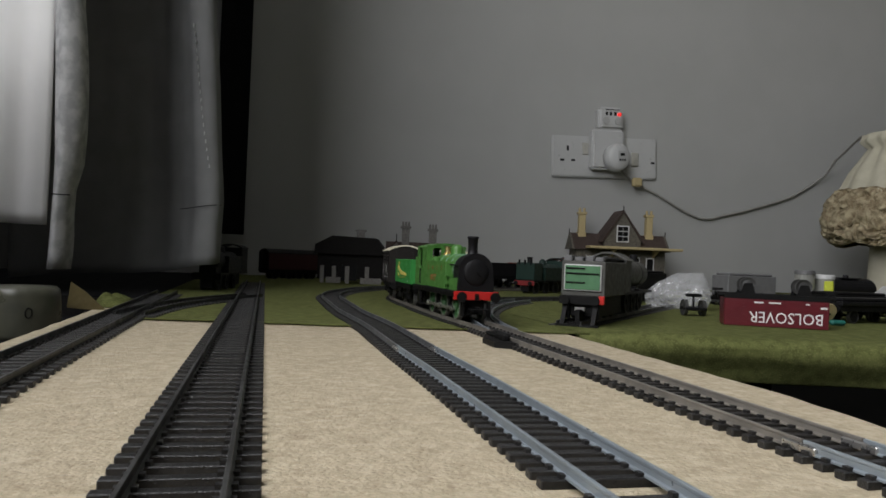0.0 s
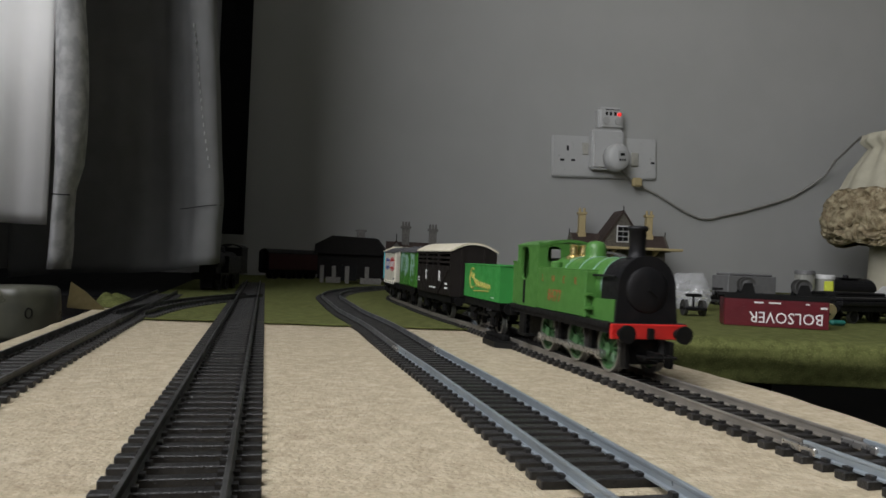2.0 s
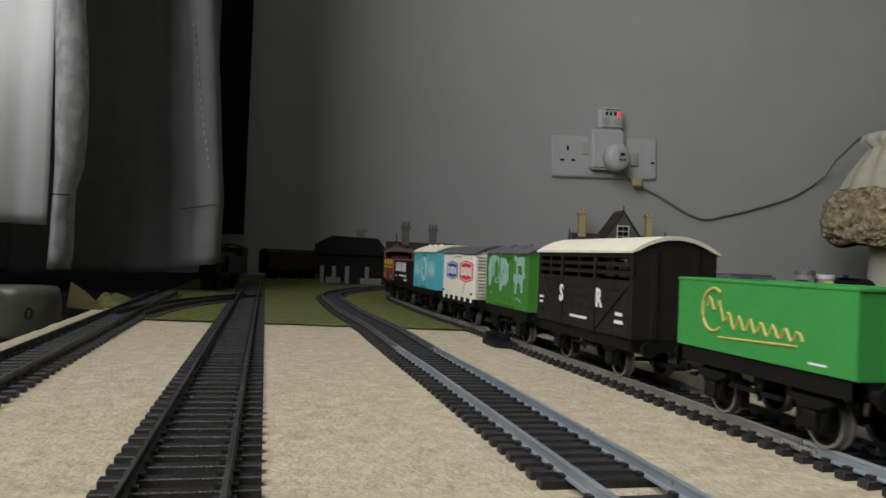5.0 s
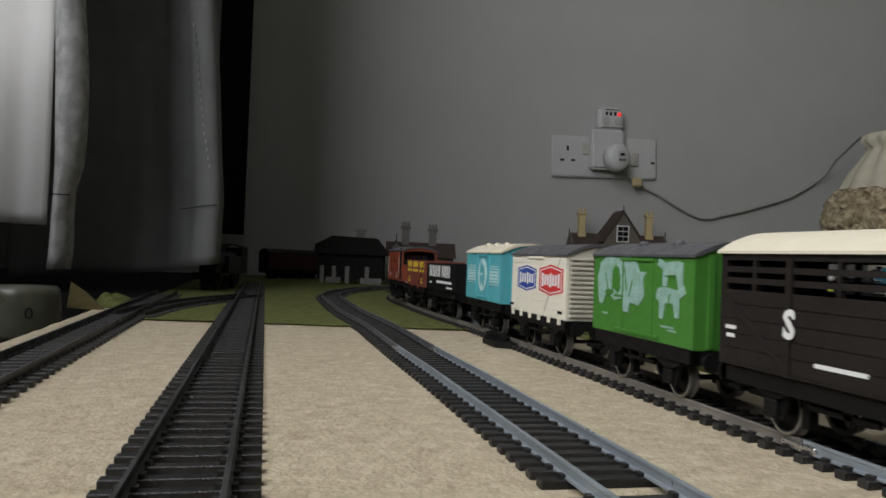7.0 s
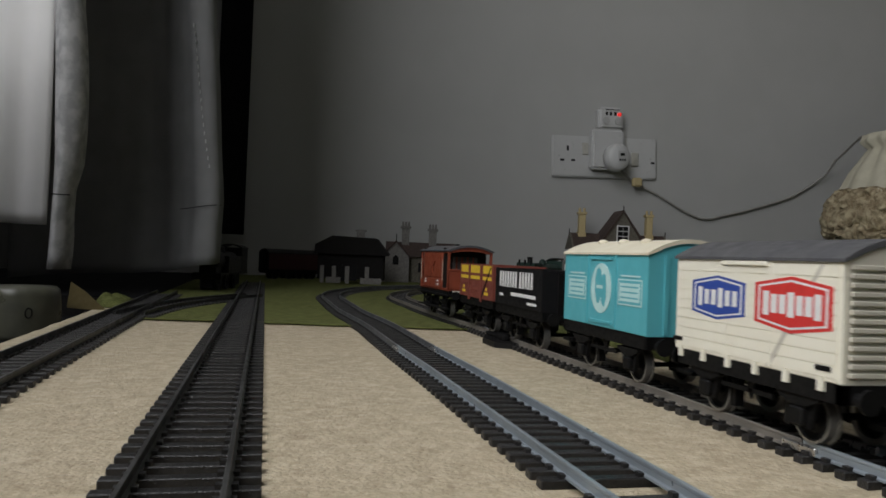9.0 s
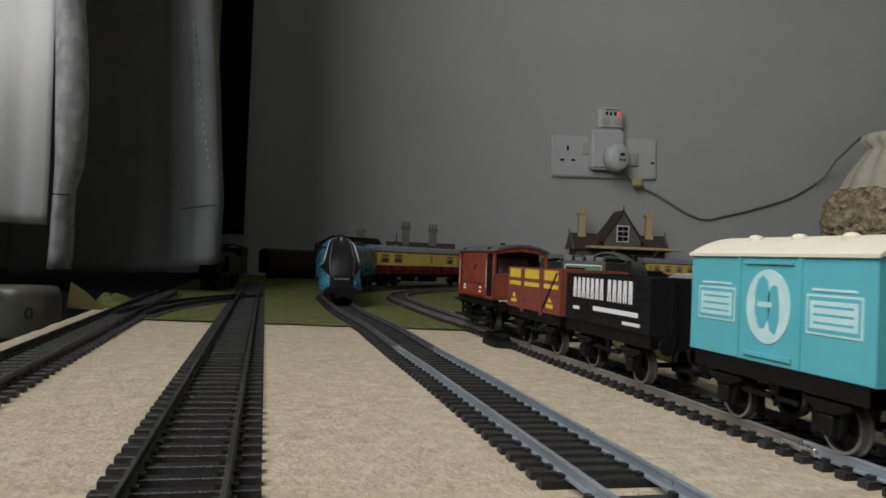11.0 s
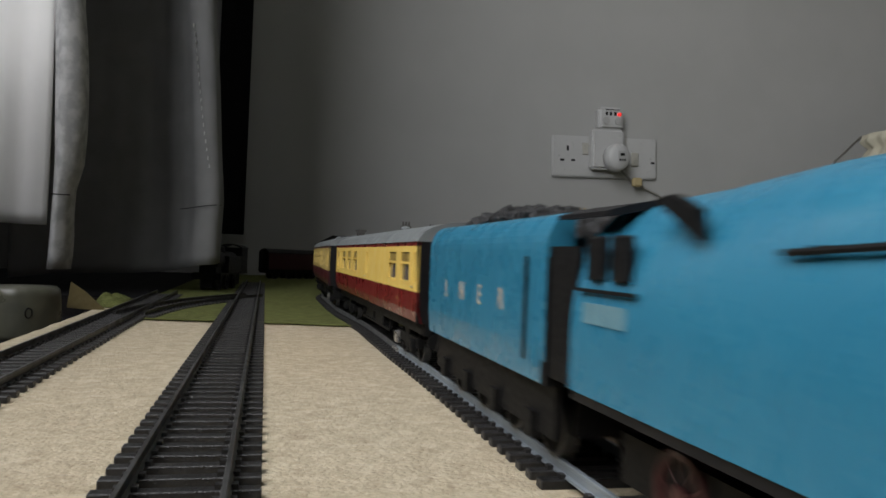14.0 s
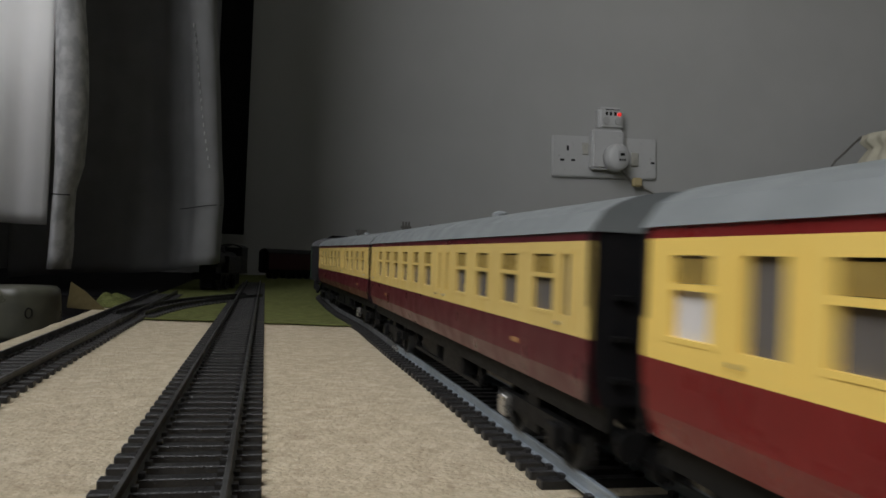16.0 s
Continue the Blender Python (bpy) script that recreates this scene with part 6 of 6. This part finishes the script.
def cottage():
    t = thing("cottage", "card model cottage with pale gable and tall chimneys", "model building", loc=(262, 1330, 1.0), rz=-8)
    part("wall", B((-52, 62, -24, 24, 0, 46)), "masonry", t)
    part("roof", prism([(-30, 44), (30, 44), (0, 70)], -56, 66, "x"), "slate", t)
    part("gable", prism([(-62, 0), (-16, 0), (-16, 44), (-39, 68), (-62, 44)], -44, -24), "stone_grey", t, "pale plastered gable")
    part("gable_window", prism([(-44, 30), (-34, 30), (-34, 42), (-39, 47), (-44, 42)], -45, -43.8), "dark", t)
    for s in (-1, 1):
        part("gable_roof", prism([(-39, 72), (-39, 68), (-39 + s * 27, 40), (-39 + s * 27, 43)], -48, -20), "slate", t)
    part("finial", C(0.9, (-39, -46, 70), (-39, -46, 82), 6), "dark_card", t)
    for x, zt in ((-22, 106), (26, 103)):
        bm = B((x - 6.5, x + 6.5, -6, 6, 60, zt - 12), (x - 9, x + 9, -8.5, 8.5, zt - 12, zt - 8))
        part("chimney", bm, "stone_grey", t, "tall grey chimney stack")
        for dx in (-5, 0, 5):
            part("chimney_pot", C(2.2, (x + dx, 0, zt - 8), (x + dx, 0, zt), 8, 1.7), "stone_grey", t)
    for x in (6, 34, 52):
        part("window", B((x - 5, x + 5, -25, -23.8, 18, 34)), "dark", t)
    return t


cottage()


# ---- parked engines and wagons ----
def parked_engine(name, label, x, y, rz, body, front, L=120, boiler_r=11.5, z=None, bunker=False):
    """A tender-less engine at rest, buffer beam first."""
    t = thing(name, label, "model locomotive", group="parked engines", loc=(x, y, 1.0 if z is None else z), rz=rz)
    part("footplate", B((-15, 15, 0, L, 16.6, 18.6)), "black", t)
    part("frame", B((-6, 6, 2, L - 2, 3, 16.6)), "dark", t)
    part("buffer_beam", B((-15.5, 15.5, -1.2, 0.6, 11.5, 18)), front, t)
    for sx in (-1, 1):
        bm = C(1.7, (sx * 11, -1, 14.5), (sx * 11, -4.5, 14.5), 10)
        cyl(bm, 3, (sx * 11, -4.5, 14.5), (sx * 11, -5.4, 14.5), 14)
        part("buffer", bm, "dark", t)
        part("side_tank", B((min(sx * 7, sx * 14.6), max(sx * 7, sx * 14.6), 34, 92, 18.6, 37), bevel=0.6), body, t)
        part("cab_side", B((min(sx * 14.6, sx * 13.4), max(sx * 14.6, sx * 13.4), 92, L, 18.6, 47)), body, t)
    if bunker:
        part("bunker", B((-14.4, 14.4, 1, 26, 18.6, 43), bevel=0.8), body, t)
        for x in (-9, 0, 9):
            part("lamp_bracket", B((x - 1, x + 1, -0.6, 1.2, 40, 47)), "dark", t)
    part("smokebox", lathe([(2, 1), (boiler_r - 1, 2), (boiler_r, 4), (boiler_r, 24)], 24, "y", (0, 2, 31)), "black", t)
    part("saddle", B((-9, 9, 4, 22, 18.6, 28)), "black", t)
    part("boiler", lathe([(boiler_r - 0.6, 24), (boiler_r - 0.6, 94)], 24, "y", (0, 2, 31)), body, t)
    part("chimney", lathe([(5, 40), (3.6, 43), (3.6, 49), (4.6, 50), (3, 51)], 16, "z", (0, 14, 0)), "black", t)
    part("dome", lathe([(6, 40), (5, 43), (4.6, 46), (2.4, 48.4), (0.4, 49)], 16, "z", (0, 52, 0)), body, t)
    part("cab_front", B((-14, 14, 91, 92.4, 18.6, 47)), body, t)
    part("cab_roof", arch_roof(15.2, 46.8, 51.4, 90, L + 2), "black", t)
    for yy in (18, 48, 78):
        wheel_set(t, yy, 8.4, "inner", "dark", tyre_mt="rail_dark", keyed=False)
    return t


parked_engine("tank_engine", "dark green tank engine with a red buffer beam", 350, 1005, -48, "dark_green", "dull_red", bunker=True)
parked_engine("tank_engine", "black tank engine standing under the curtain", -60, 850, -12, "black", "black")


def parked_tender_engine():
    t = thing("tender_engine", "parked engine with grey-cream tender and green end panel", "model locomotive", group="parked engines", loc=(222, 512, 5.2), rz=-38)
    part("tender_body", B((-16, 16, 2, 74, 17, 42.5), bevel=0.6), "tender_cream", t)
    part("end_panel_rim", B((-13.6, 13.6, 0.4, 2.4, 21.0, 40.0), bevel=0.5), "white_plastic", t)
    part("end_panel", B((-12.8, 12.8, 0.0, 1.6, 21.8, 39.2), bevel=0.3), "gauge_green", t, "pale green painted end panel")
    for z in (27, 33.5, 37.2):
        part("panel_rail", C(0.5, (-12, -0.6, z), (12 if z == 33.5 else 2, -0.6, z), 6), "dark", t)
    for k, x in enumerate((-12, -4, 4, 11)):
        part("top_locker", B((x - 3.2, x + 3.2, 3, 12, 42, 46.5 - k % 2), bevel=0.8), "grey_load", t)
    part("coal_space", B((-13, 13, 14, 66, 43.6, 46), bevel=1), "coal", t)
    part("buffer_beam", B((-16, 16, -1, 2, 11.5, 17.2)), "dark", t)
    for x in (-11, 11):
        bm = C(2.0, (x, -1, 14.5), (x, -5, 14.5), 12)
        cyl(bm, 3.4, (x, -5, 14.5), (x, -6, 14.5), 14)
        part("buffer", bm, "dark", t)
        part("step", B((x - 2.5, x + 2.5, -2, 3, 1, 11.5)), "dark", t)
        part("ladder", prism([(-3, 11), (-1, 11), (-8, -3), (-11, -3)], x - 1.6, x + 1.6, "x"), "dark", t)
    part("plough", B((-15, 15, -12, -7, -3.8, -2.2), (-1.5, 1.5, -10, 2, -3, 8)), "dark", t)
    part("tail_lamp", B((13, 17, -4, 0, 12, 18), bevel=0.4), "red", t, "small red tail lamp")
    part("hook", B((-3.5, 3.5, -5, -1, 7, 9.5)), "steel", t)
    part("frame", B((-13, 13, 3, 72, 3, 17)), "dark", t)
    # engine beyond the tender
    part("engine_footplate", B((-15, 15, 78, 200, 16.6, 18.6)), "black", t)
    part("engine_cab", B((-15, -13.6, 78, 100, 18.6, 45), (13.6, 15, 78, 100, 18.6, 45), (-15, 15, 99, 100.4, 18.6, 45)), "tender_cream", t)
    part("engine_cab_roof", arch_roof(16, 44.6, 51, 76, 103), "tender_cream", t)
    part("engine_boiler", lathe([(12, 100), (11.2, 170), (11.8, 172), (11.8, 194), (8, 197)], 26, "y", (0, 0, 33)), "tender_cream", t, smooth=False)
    part("engine_chimney", lathe([(4.6, 43), (3.6, 46), (3.8, 50), (3, 51)], 14, "z", (0, 184, 0)), "black", t)
    part("engine_frame", B((-6.5, 6.5, 80, 198, 3, 16.6)), "dark", t)
    for y in (14, 38, 60, 112, 140, 168):
        wheel_set(t, y, 6.5 if y < 70 else 10, "inner", "dark", tyre_mt="rail_dark", keyed=False)
    return t


parked_tender_engine()


def parked_coach(label, x, y, rz, mt, L=210, z=1.0):
    t = thing("carriage", label, "model carriage", group="parked carriages", loc=(x, y, z), rz=rz)
    part("body", B((-15, 15, 8, L, 15, 42), bevel=1), mt, t)
    part("roof", arch_roof(15.4, 41.8, 48.5, 7, L + 1), "black", t)
    part("end_wall", B((-14, 14, 6.8, 8.1, 12, 43)), "dark", t)
    part("gangway", B((-6, 6, 2, 7, 12, 42), bevel=0.6), "dark", t)
    part("underframe", B((-13, 13, 8, L, 9, 15)), "dark", t)
    for yy in (24, 50, L - 50, L - 24):
        wheel_set(t, yy, 6.2, "inner", "dark", tyre_mt="rail_dark", keyed=False)
    for k in range(6):
        part("window", B((-15.3, -14.8, 24 + k * 30, 40 + k * 30, 27, 37)), "dark", t)
    return t


parked_coach("maroon carriage standing in the dim corner", -8, 1255, -58, "shaded_maroon", 120)


def upturned_wagon():
    t = thing("coal_wagon", "maroon coal wagon lying upside down on the felt", "model wagon", loc=(438, 528, 1.6), rz=64)
    L, w = 78, 14
    part("body", B((-w, w, 0, L, 0, 21.5), bevel=0.4), "maroon", t)
    for k in range(7):
        part("plank", B((-w - 0.25, -w + 0.2, 0.4, L - 0.4, k * 3.05 + 0.1, k * 3.05 + 2.95)), "maroon", t)
    part("solebar", B((-w, -w + 2, 0, L, 21.5, 25.5)), "dark", t)
    part("solebar", B((w - 2, w, 0, L, 21.5, 25.5)), "dark", t)
    part("floor", B((-w + 2, w - 2, 1, L - 1, 21.4, 23.5)), "dark", t)
    for y in (18, 60):
        for sx in (-1, 1):
            part("axleguard", prism([(y - 6, 25), (y + 6, 25), (y + 3, 34), (y - 3, 34)], sx * 11.6 - 0.6, sx * 11.6 + 0.6, "x"), "dark", t)
            bm = lathe([(0.5, -1), (4, -0.6), (6.2, -1.1), (6.2, 0.9), (4, 0.7), (0.5, 1)], 24, "x", (sx * 8.4, y, 32.5))
            part("wheel", bm, "rail_dark", t)
        part("axle", C(0.9, (-11, y, 32.5), (11, y, 32.5), 8), "steel", t)
    for y, s in ((0, -1), (L, 1)):
        for x in (-10, 10):
            bm = C(1.4, (x, y, 24), (x, y + s * 4, 24), 10)
            cyl(bm, 2.6, (x, y + s * 4, 24), (x, y + s * 5, 24), 12)
            part("buffer", bm, "dark", t)
        part("coupling", B((-2, 2, min(y, y + s * 8), max(y, y + s * 8), 27, 29)), "dark", t)
    writing("lettering", "BOLSOVER", 12.6, t, "white_mark", (-w - 0.35, 31.5, 7.8), (90, 180, -90), 0.9)
    small = [(40, 19, 9, 1.2), (52, 19, 7, 1.2), (16, 19, 3, 1.0), (4, 16.5, 5, 1.6)]
    for y, z, a, b in small:
        part("marking", B((-w - 0.4, -w, y - a / 2, y + a / 2, z - b / 2, z + b / 2)), "white_mark", t)
    return t


upturned_wagon()


def crumpled_bag():
    bm = bmesh.new()
    bmesh.ops.create_icosphere(bm, subdivisions=5, radius=1)
    for v in bm.verts:
        d = v.co.normalized()
        k = 1 + 0.2 * noise.noise(d * 1.6) + 0.12 * abs(noise.noise(d * 3.4)) + 0.05 * abs(noise.noise(d * 9))
        v.co = Vector((d.x * 33 * k, d.y * 22 * k, max((d.z * 24 + d.x * 5) * k + 13, 0.2)))
    ob = tagged(part("plastic_bag", bm, "clear"), "crumpled clear plastic bag on the felt", "plastic bag")
    ob.location = (0.437, 0.745, 0.0015)
    ob.rotation_euler = (0, 0, radians(-20))


crumpled_bag()


def loose_bogie():
    t = thing("loose_bogie", "black loose bogie standing on its wheels", "model bogie", loc=(392, 645, 1.4), rz=-10)
    part("axle", C(1.2, (-11, 0, 7.5), (11, 0, 7.5), 8), "dark", t)
    for x in (-8.6, 8.6):
        part("wheel", lathe([(0.5, x - 1.6), (4.5, x - 1.0), (7.5, x - 1.6), (7.5, x + 1.6), (4.5, x + 1.0), (0.5, x + 1.6)], 24, "x", (0, 0, 7.5)), "rail_dark", t)
    part("frame", B((-10, 10, -9, 9, 5, 8), bevel=0.6), "dark", t)
    part("post", C(1.1, (0, 0, 7), (0, 0, 19), 8), "dark", t)
    part("bolster", B((-7, 7, -4, 4, 17.5, 20.5), bevel=1.2), "dark", t)
    return t


loose_bogie()


def box_wagon(label, x, y, rz, L, mt, z1=38, w=14, z=1.4, round_top=False):
    t = thing("goods_wagon", label, "model wagon", group="parked wagons", loc=(x, y, z), rz=rz)
    if round_top:
        part("tank", lathe([(4, 0), (11, 1.5), (12, 4), (12, L - 4), (11, L - 1.5), (4, L)], 24, "y", (0, 0, 28)), mt, t, smooth=False)
        part("filler", C(3, (0, L / 2, 39), (0, L / 2, 43.5), 12), mt, t)
        part("walkway", B((-8, 8, L * 0.3, L * 0.7, 39.6, 40.6)), mt, t)
    else:
        part("body", B((-w, w, 0, L, 16, z1), bevel=0.6), mt, t)
        part("top", B((-w + 2, w - 2, 3, L - 3, z1 - 0.2, z1 + 3), bevel=1.2), mt, t)
    part("underframe", B((-12, 12, 0, L, 11, 16.2)), "dark", t)
    for yy in (L * 0.22, L * 0.78):
        wheel_set(t, yy, 6.3, "inner", "dark", tyre_mt="rail_dark", keyed=False)
    buffers_and_couplings(t, L, 13)
    return t


box_wagon("grey hopper wagon parked on the sidings", 482, 742, -86, 62, "grey_load", 38)
box_wagon("black tank wagon parked on the sidings", 588, 716, -80, 74, "black", round_top=True)
box_wagon("black open wagon chassis on the sidings", 520, 640, -84, 80, "dark", 24)
box_wagon("dark grey bolster wagon on the sidings", 500, 598, -78, 96, "black", 20)
box_wagon("black van parked by the station house", 430, 860, -60, 70, "black", 36)
for x, y, r, h, lab in ((565, 713, 10, 46, "small translucent screw-top jar"), (590, 713, 9.8, 42, "small translucent tub with a lime label")):
    t = thing("jar", lab, "jar", group="jars", loc=(x, y, 1.6), rz=-39)
    part("body", lathe([(r * 0.92, 0), (r, 2), (r, h - 4), (r * 0.9, h - 2)], 28, "z"), "jar", t, smooth=False)
    part("lid", lathe([(r * 1.04, h - 4), (r * 1.06, h - 3.4), (r * 1.04, h), (r * 0.9, h + 0.8)], 28, "z"), "grey_load" if r == 10 else "white_plastic", t)
    if r == 9.8:
        part("label", B((-1, 8.6, -10.4, -6, 25, 36), bevel=1), "lime", t, "lime yellow label")
t = thing("tag", "round buff paper tag with a teal clip", "paper tag", loc=(472, 566, 1.6))
part("disc", C(9, (0, 0, 10), (0, 1, 10.5), 24), "stone_buff", t)
part("clip", B((3, 18, -3, 3, 0, 4.4), bevel=1.6), "rubber_teal", t, "teal plastic clip")
part("mark", B((-1, 3, -0.9, 0.1, 9, 10)), "dark", t)
tagged(part("white_card", prism([(0, 0), (34, -3), (40, 14), (12, 9)], 0, 1.0), "white_plastic"), "folded white card lying on the wagons", "card").location = (0.585, 0.640, 0.026)

# ---- left side of the boards ----
t = thing("plastic_pot", "upturned translucent pot with a black oval mark", "pot", loc=(-153, 545, -16))
part("body", lathe([(25, 0), (25, 3), (23.6, 27), (22.8, 31), (21, 32.6), (2, 33)], 40, "z"), "pot", t, smooth=True)
ring = [(1.9 * math.cos(2 * math.pi * k / 20), 3.1 * math.sin(2 * math.pi * k / 20)) for k in range(21)]
part("oval_mark", tube([(11.0 + u * 0.9, -21.9 + 0.45 * u + 0.05 * v, 17 + v) for u, v in ring], 0.42, 6), "dark", t)
tagged(part("paper_scrap", prism([(-8, -2), (18, -4), (4, 9), (-6, 16)], -1, 0.2), "paper_yellow"), "torn yellow card scrap leaning up", "card scrap").location = (-0.124, 0.575, 0.003)


def scrap(u, v):
    x, y = -123 + 27 * u, 590 + 60 * v
    return Vector((x, y, 1.0 + 11 * (math.sin(u * math.pi) * math.sin(v * math.pi)) ** 0.7 * (0.7 + 0.5 * noise.noise((x * 0.09, y * 0.07, 0)))))


sheet("felt_offcut", scrap, 16, 16, (0, 0, 0.9), "felt", "curled offcut of olive felt beside the track", "felt offcut")
# turnout motor and lever beside the inner loop
t = thing("point_motor", "black turnout lever housing beside the track", "point motor", loc=(134.5, 400, 0))
part("housing", prism([(-16, -16), (-2, -26), (2, -20), (2, 34), (-4, 34), (-16, 6)], 0.0, 3.2, "z"), "dark", t)
part("lever", B((-10, -6, -12, 2, 3, 6), bevel=0.5), "dark", t)
part("cover", B((-9, 0, 4, 26, 3, 5), bevel=0.8), "dark", t)


# ---- what moves ----
# where the front of each train stands along its line, in seconds and millimetres
FREIGHT_AT = [(0, 488), (0.5, 436), (1, 376), (1.5, 317), (2, 260), (2.5, 215), (3, 168), (3.5, 120), (4, 79), (4.2, 63), (5.2, -7), (6.3, -86), (6.5, -101),
              (7, -136), (7.5, -171), (8, -209), (8.5, -254), (9, -294), (9.2, -308), (10.2, -356), (11.3, -408), (11.5, -432), (12, -479), (12.5, -529), (13, -575), (13.5, -622), (14, -668), (15, -760), (16, -850)]
EXPRESS_AT = [(0, 2380), (3, 2360), (6, 2150), (8, 1790), (9.2, 1470), (10.2, 1030), (11, 632), (11.3, 545), (11.5, 500), (12, 412), (12.5, 302), (13, 180), (13.3, 115), (13.5, 62), (13.8, -28), (14, -81), (14.5, -192), (15, -292),
              (15.3, -349), (15.5, -400), (15.7, -450), (16, -525)]


def smooth_at(rows, t):
    """A smooth line through the rows."""
    ts, vs = [r[0] for r in rows], [r[1] for r in rows]
    k = min(max(int(np.searchsorted(ts, t)) - 1, 0), len(ts) - 2)

    def slope(i):
        a, b = max(i - 1, 0), min(i + 1, len(ts) - 1)
        return (vs[b] - vs[a]) / (ts[b] - ts[a])
    h = ts[k + 1] - ts[k]
    u = (t - ts[k]) / h
    return ((2 * u ** 3 - 3 * u ** 2 + 1) * vs[k] + (u ** 3 - 2 * u ** 2 + u) * h * slope(k)
            + (3 * u ** 2 - 2 * u ** 3) * vs[k + 1] + (u ** 3 - u ** 2) * h * slope(k + 1))


def vehicle_pose(line, s, length):
    a, _ = path(line, s + length * 0.15)
    b, _ = path(line, s + length * 0.85)
    d = (b - a).normalized()
    o = a - d * length * 0.15
    return Matrix.Translation((o.x * U, o.y * U, RAIL_TOP * U)) @ Matrix.Rotation(-math.atan2(d.x, d.y), 4, "Z")


def motions():
    for train, line, rows in ((FREIGHT, "inner", FREIGHT_AT), (EXPRESS, "outer", EXPRESS_AT)):
        steps = [k / 10 for k in range(161)]
        for ob, off, length in train:
            walk(ob, [(t, vehicle_pose(line, smooth_at(rows, t) + off, length)) for t in steps])
    for ob, kind, radius, line, phase in TURNING:
        rows = FREIGHT_AT if line == "inner" else EXPRESS_AT
        n = 240 if radius > 5 and line == "inner" or radius > 9 else 480
        at = Vector(ob.location)
        poses = []
        for k in range(n + 1):
            t = 16.0 * k / n
            a = (smooth_at(rows, t) / radius + phase)
            if kind == "wheel":
                poses.append((t, Matrix.Translation(at) @ Matrix.Rotation(a % (2 * math.pi), 4, "X")))
            else:
                poses.append((t, Matrix.Translation(at + Vector((0, -math.sin(a), math.cos(a))) * kind * U)))
        walk(ob, poses)


motions()
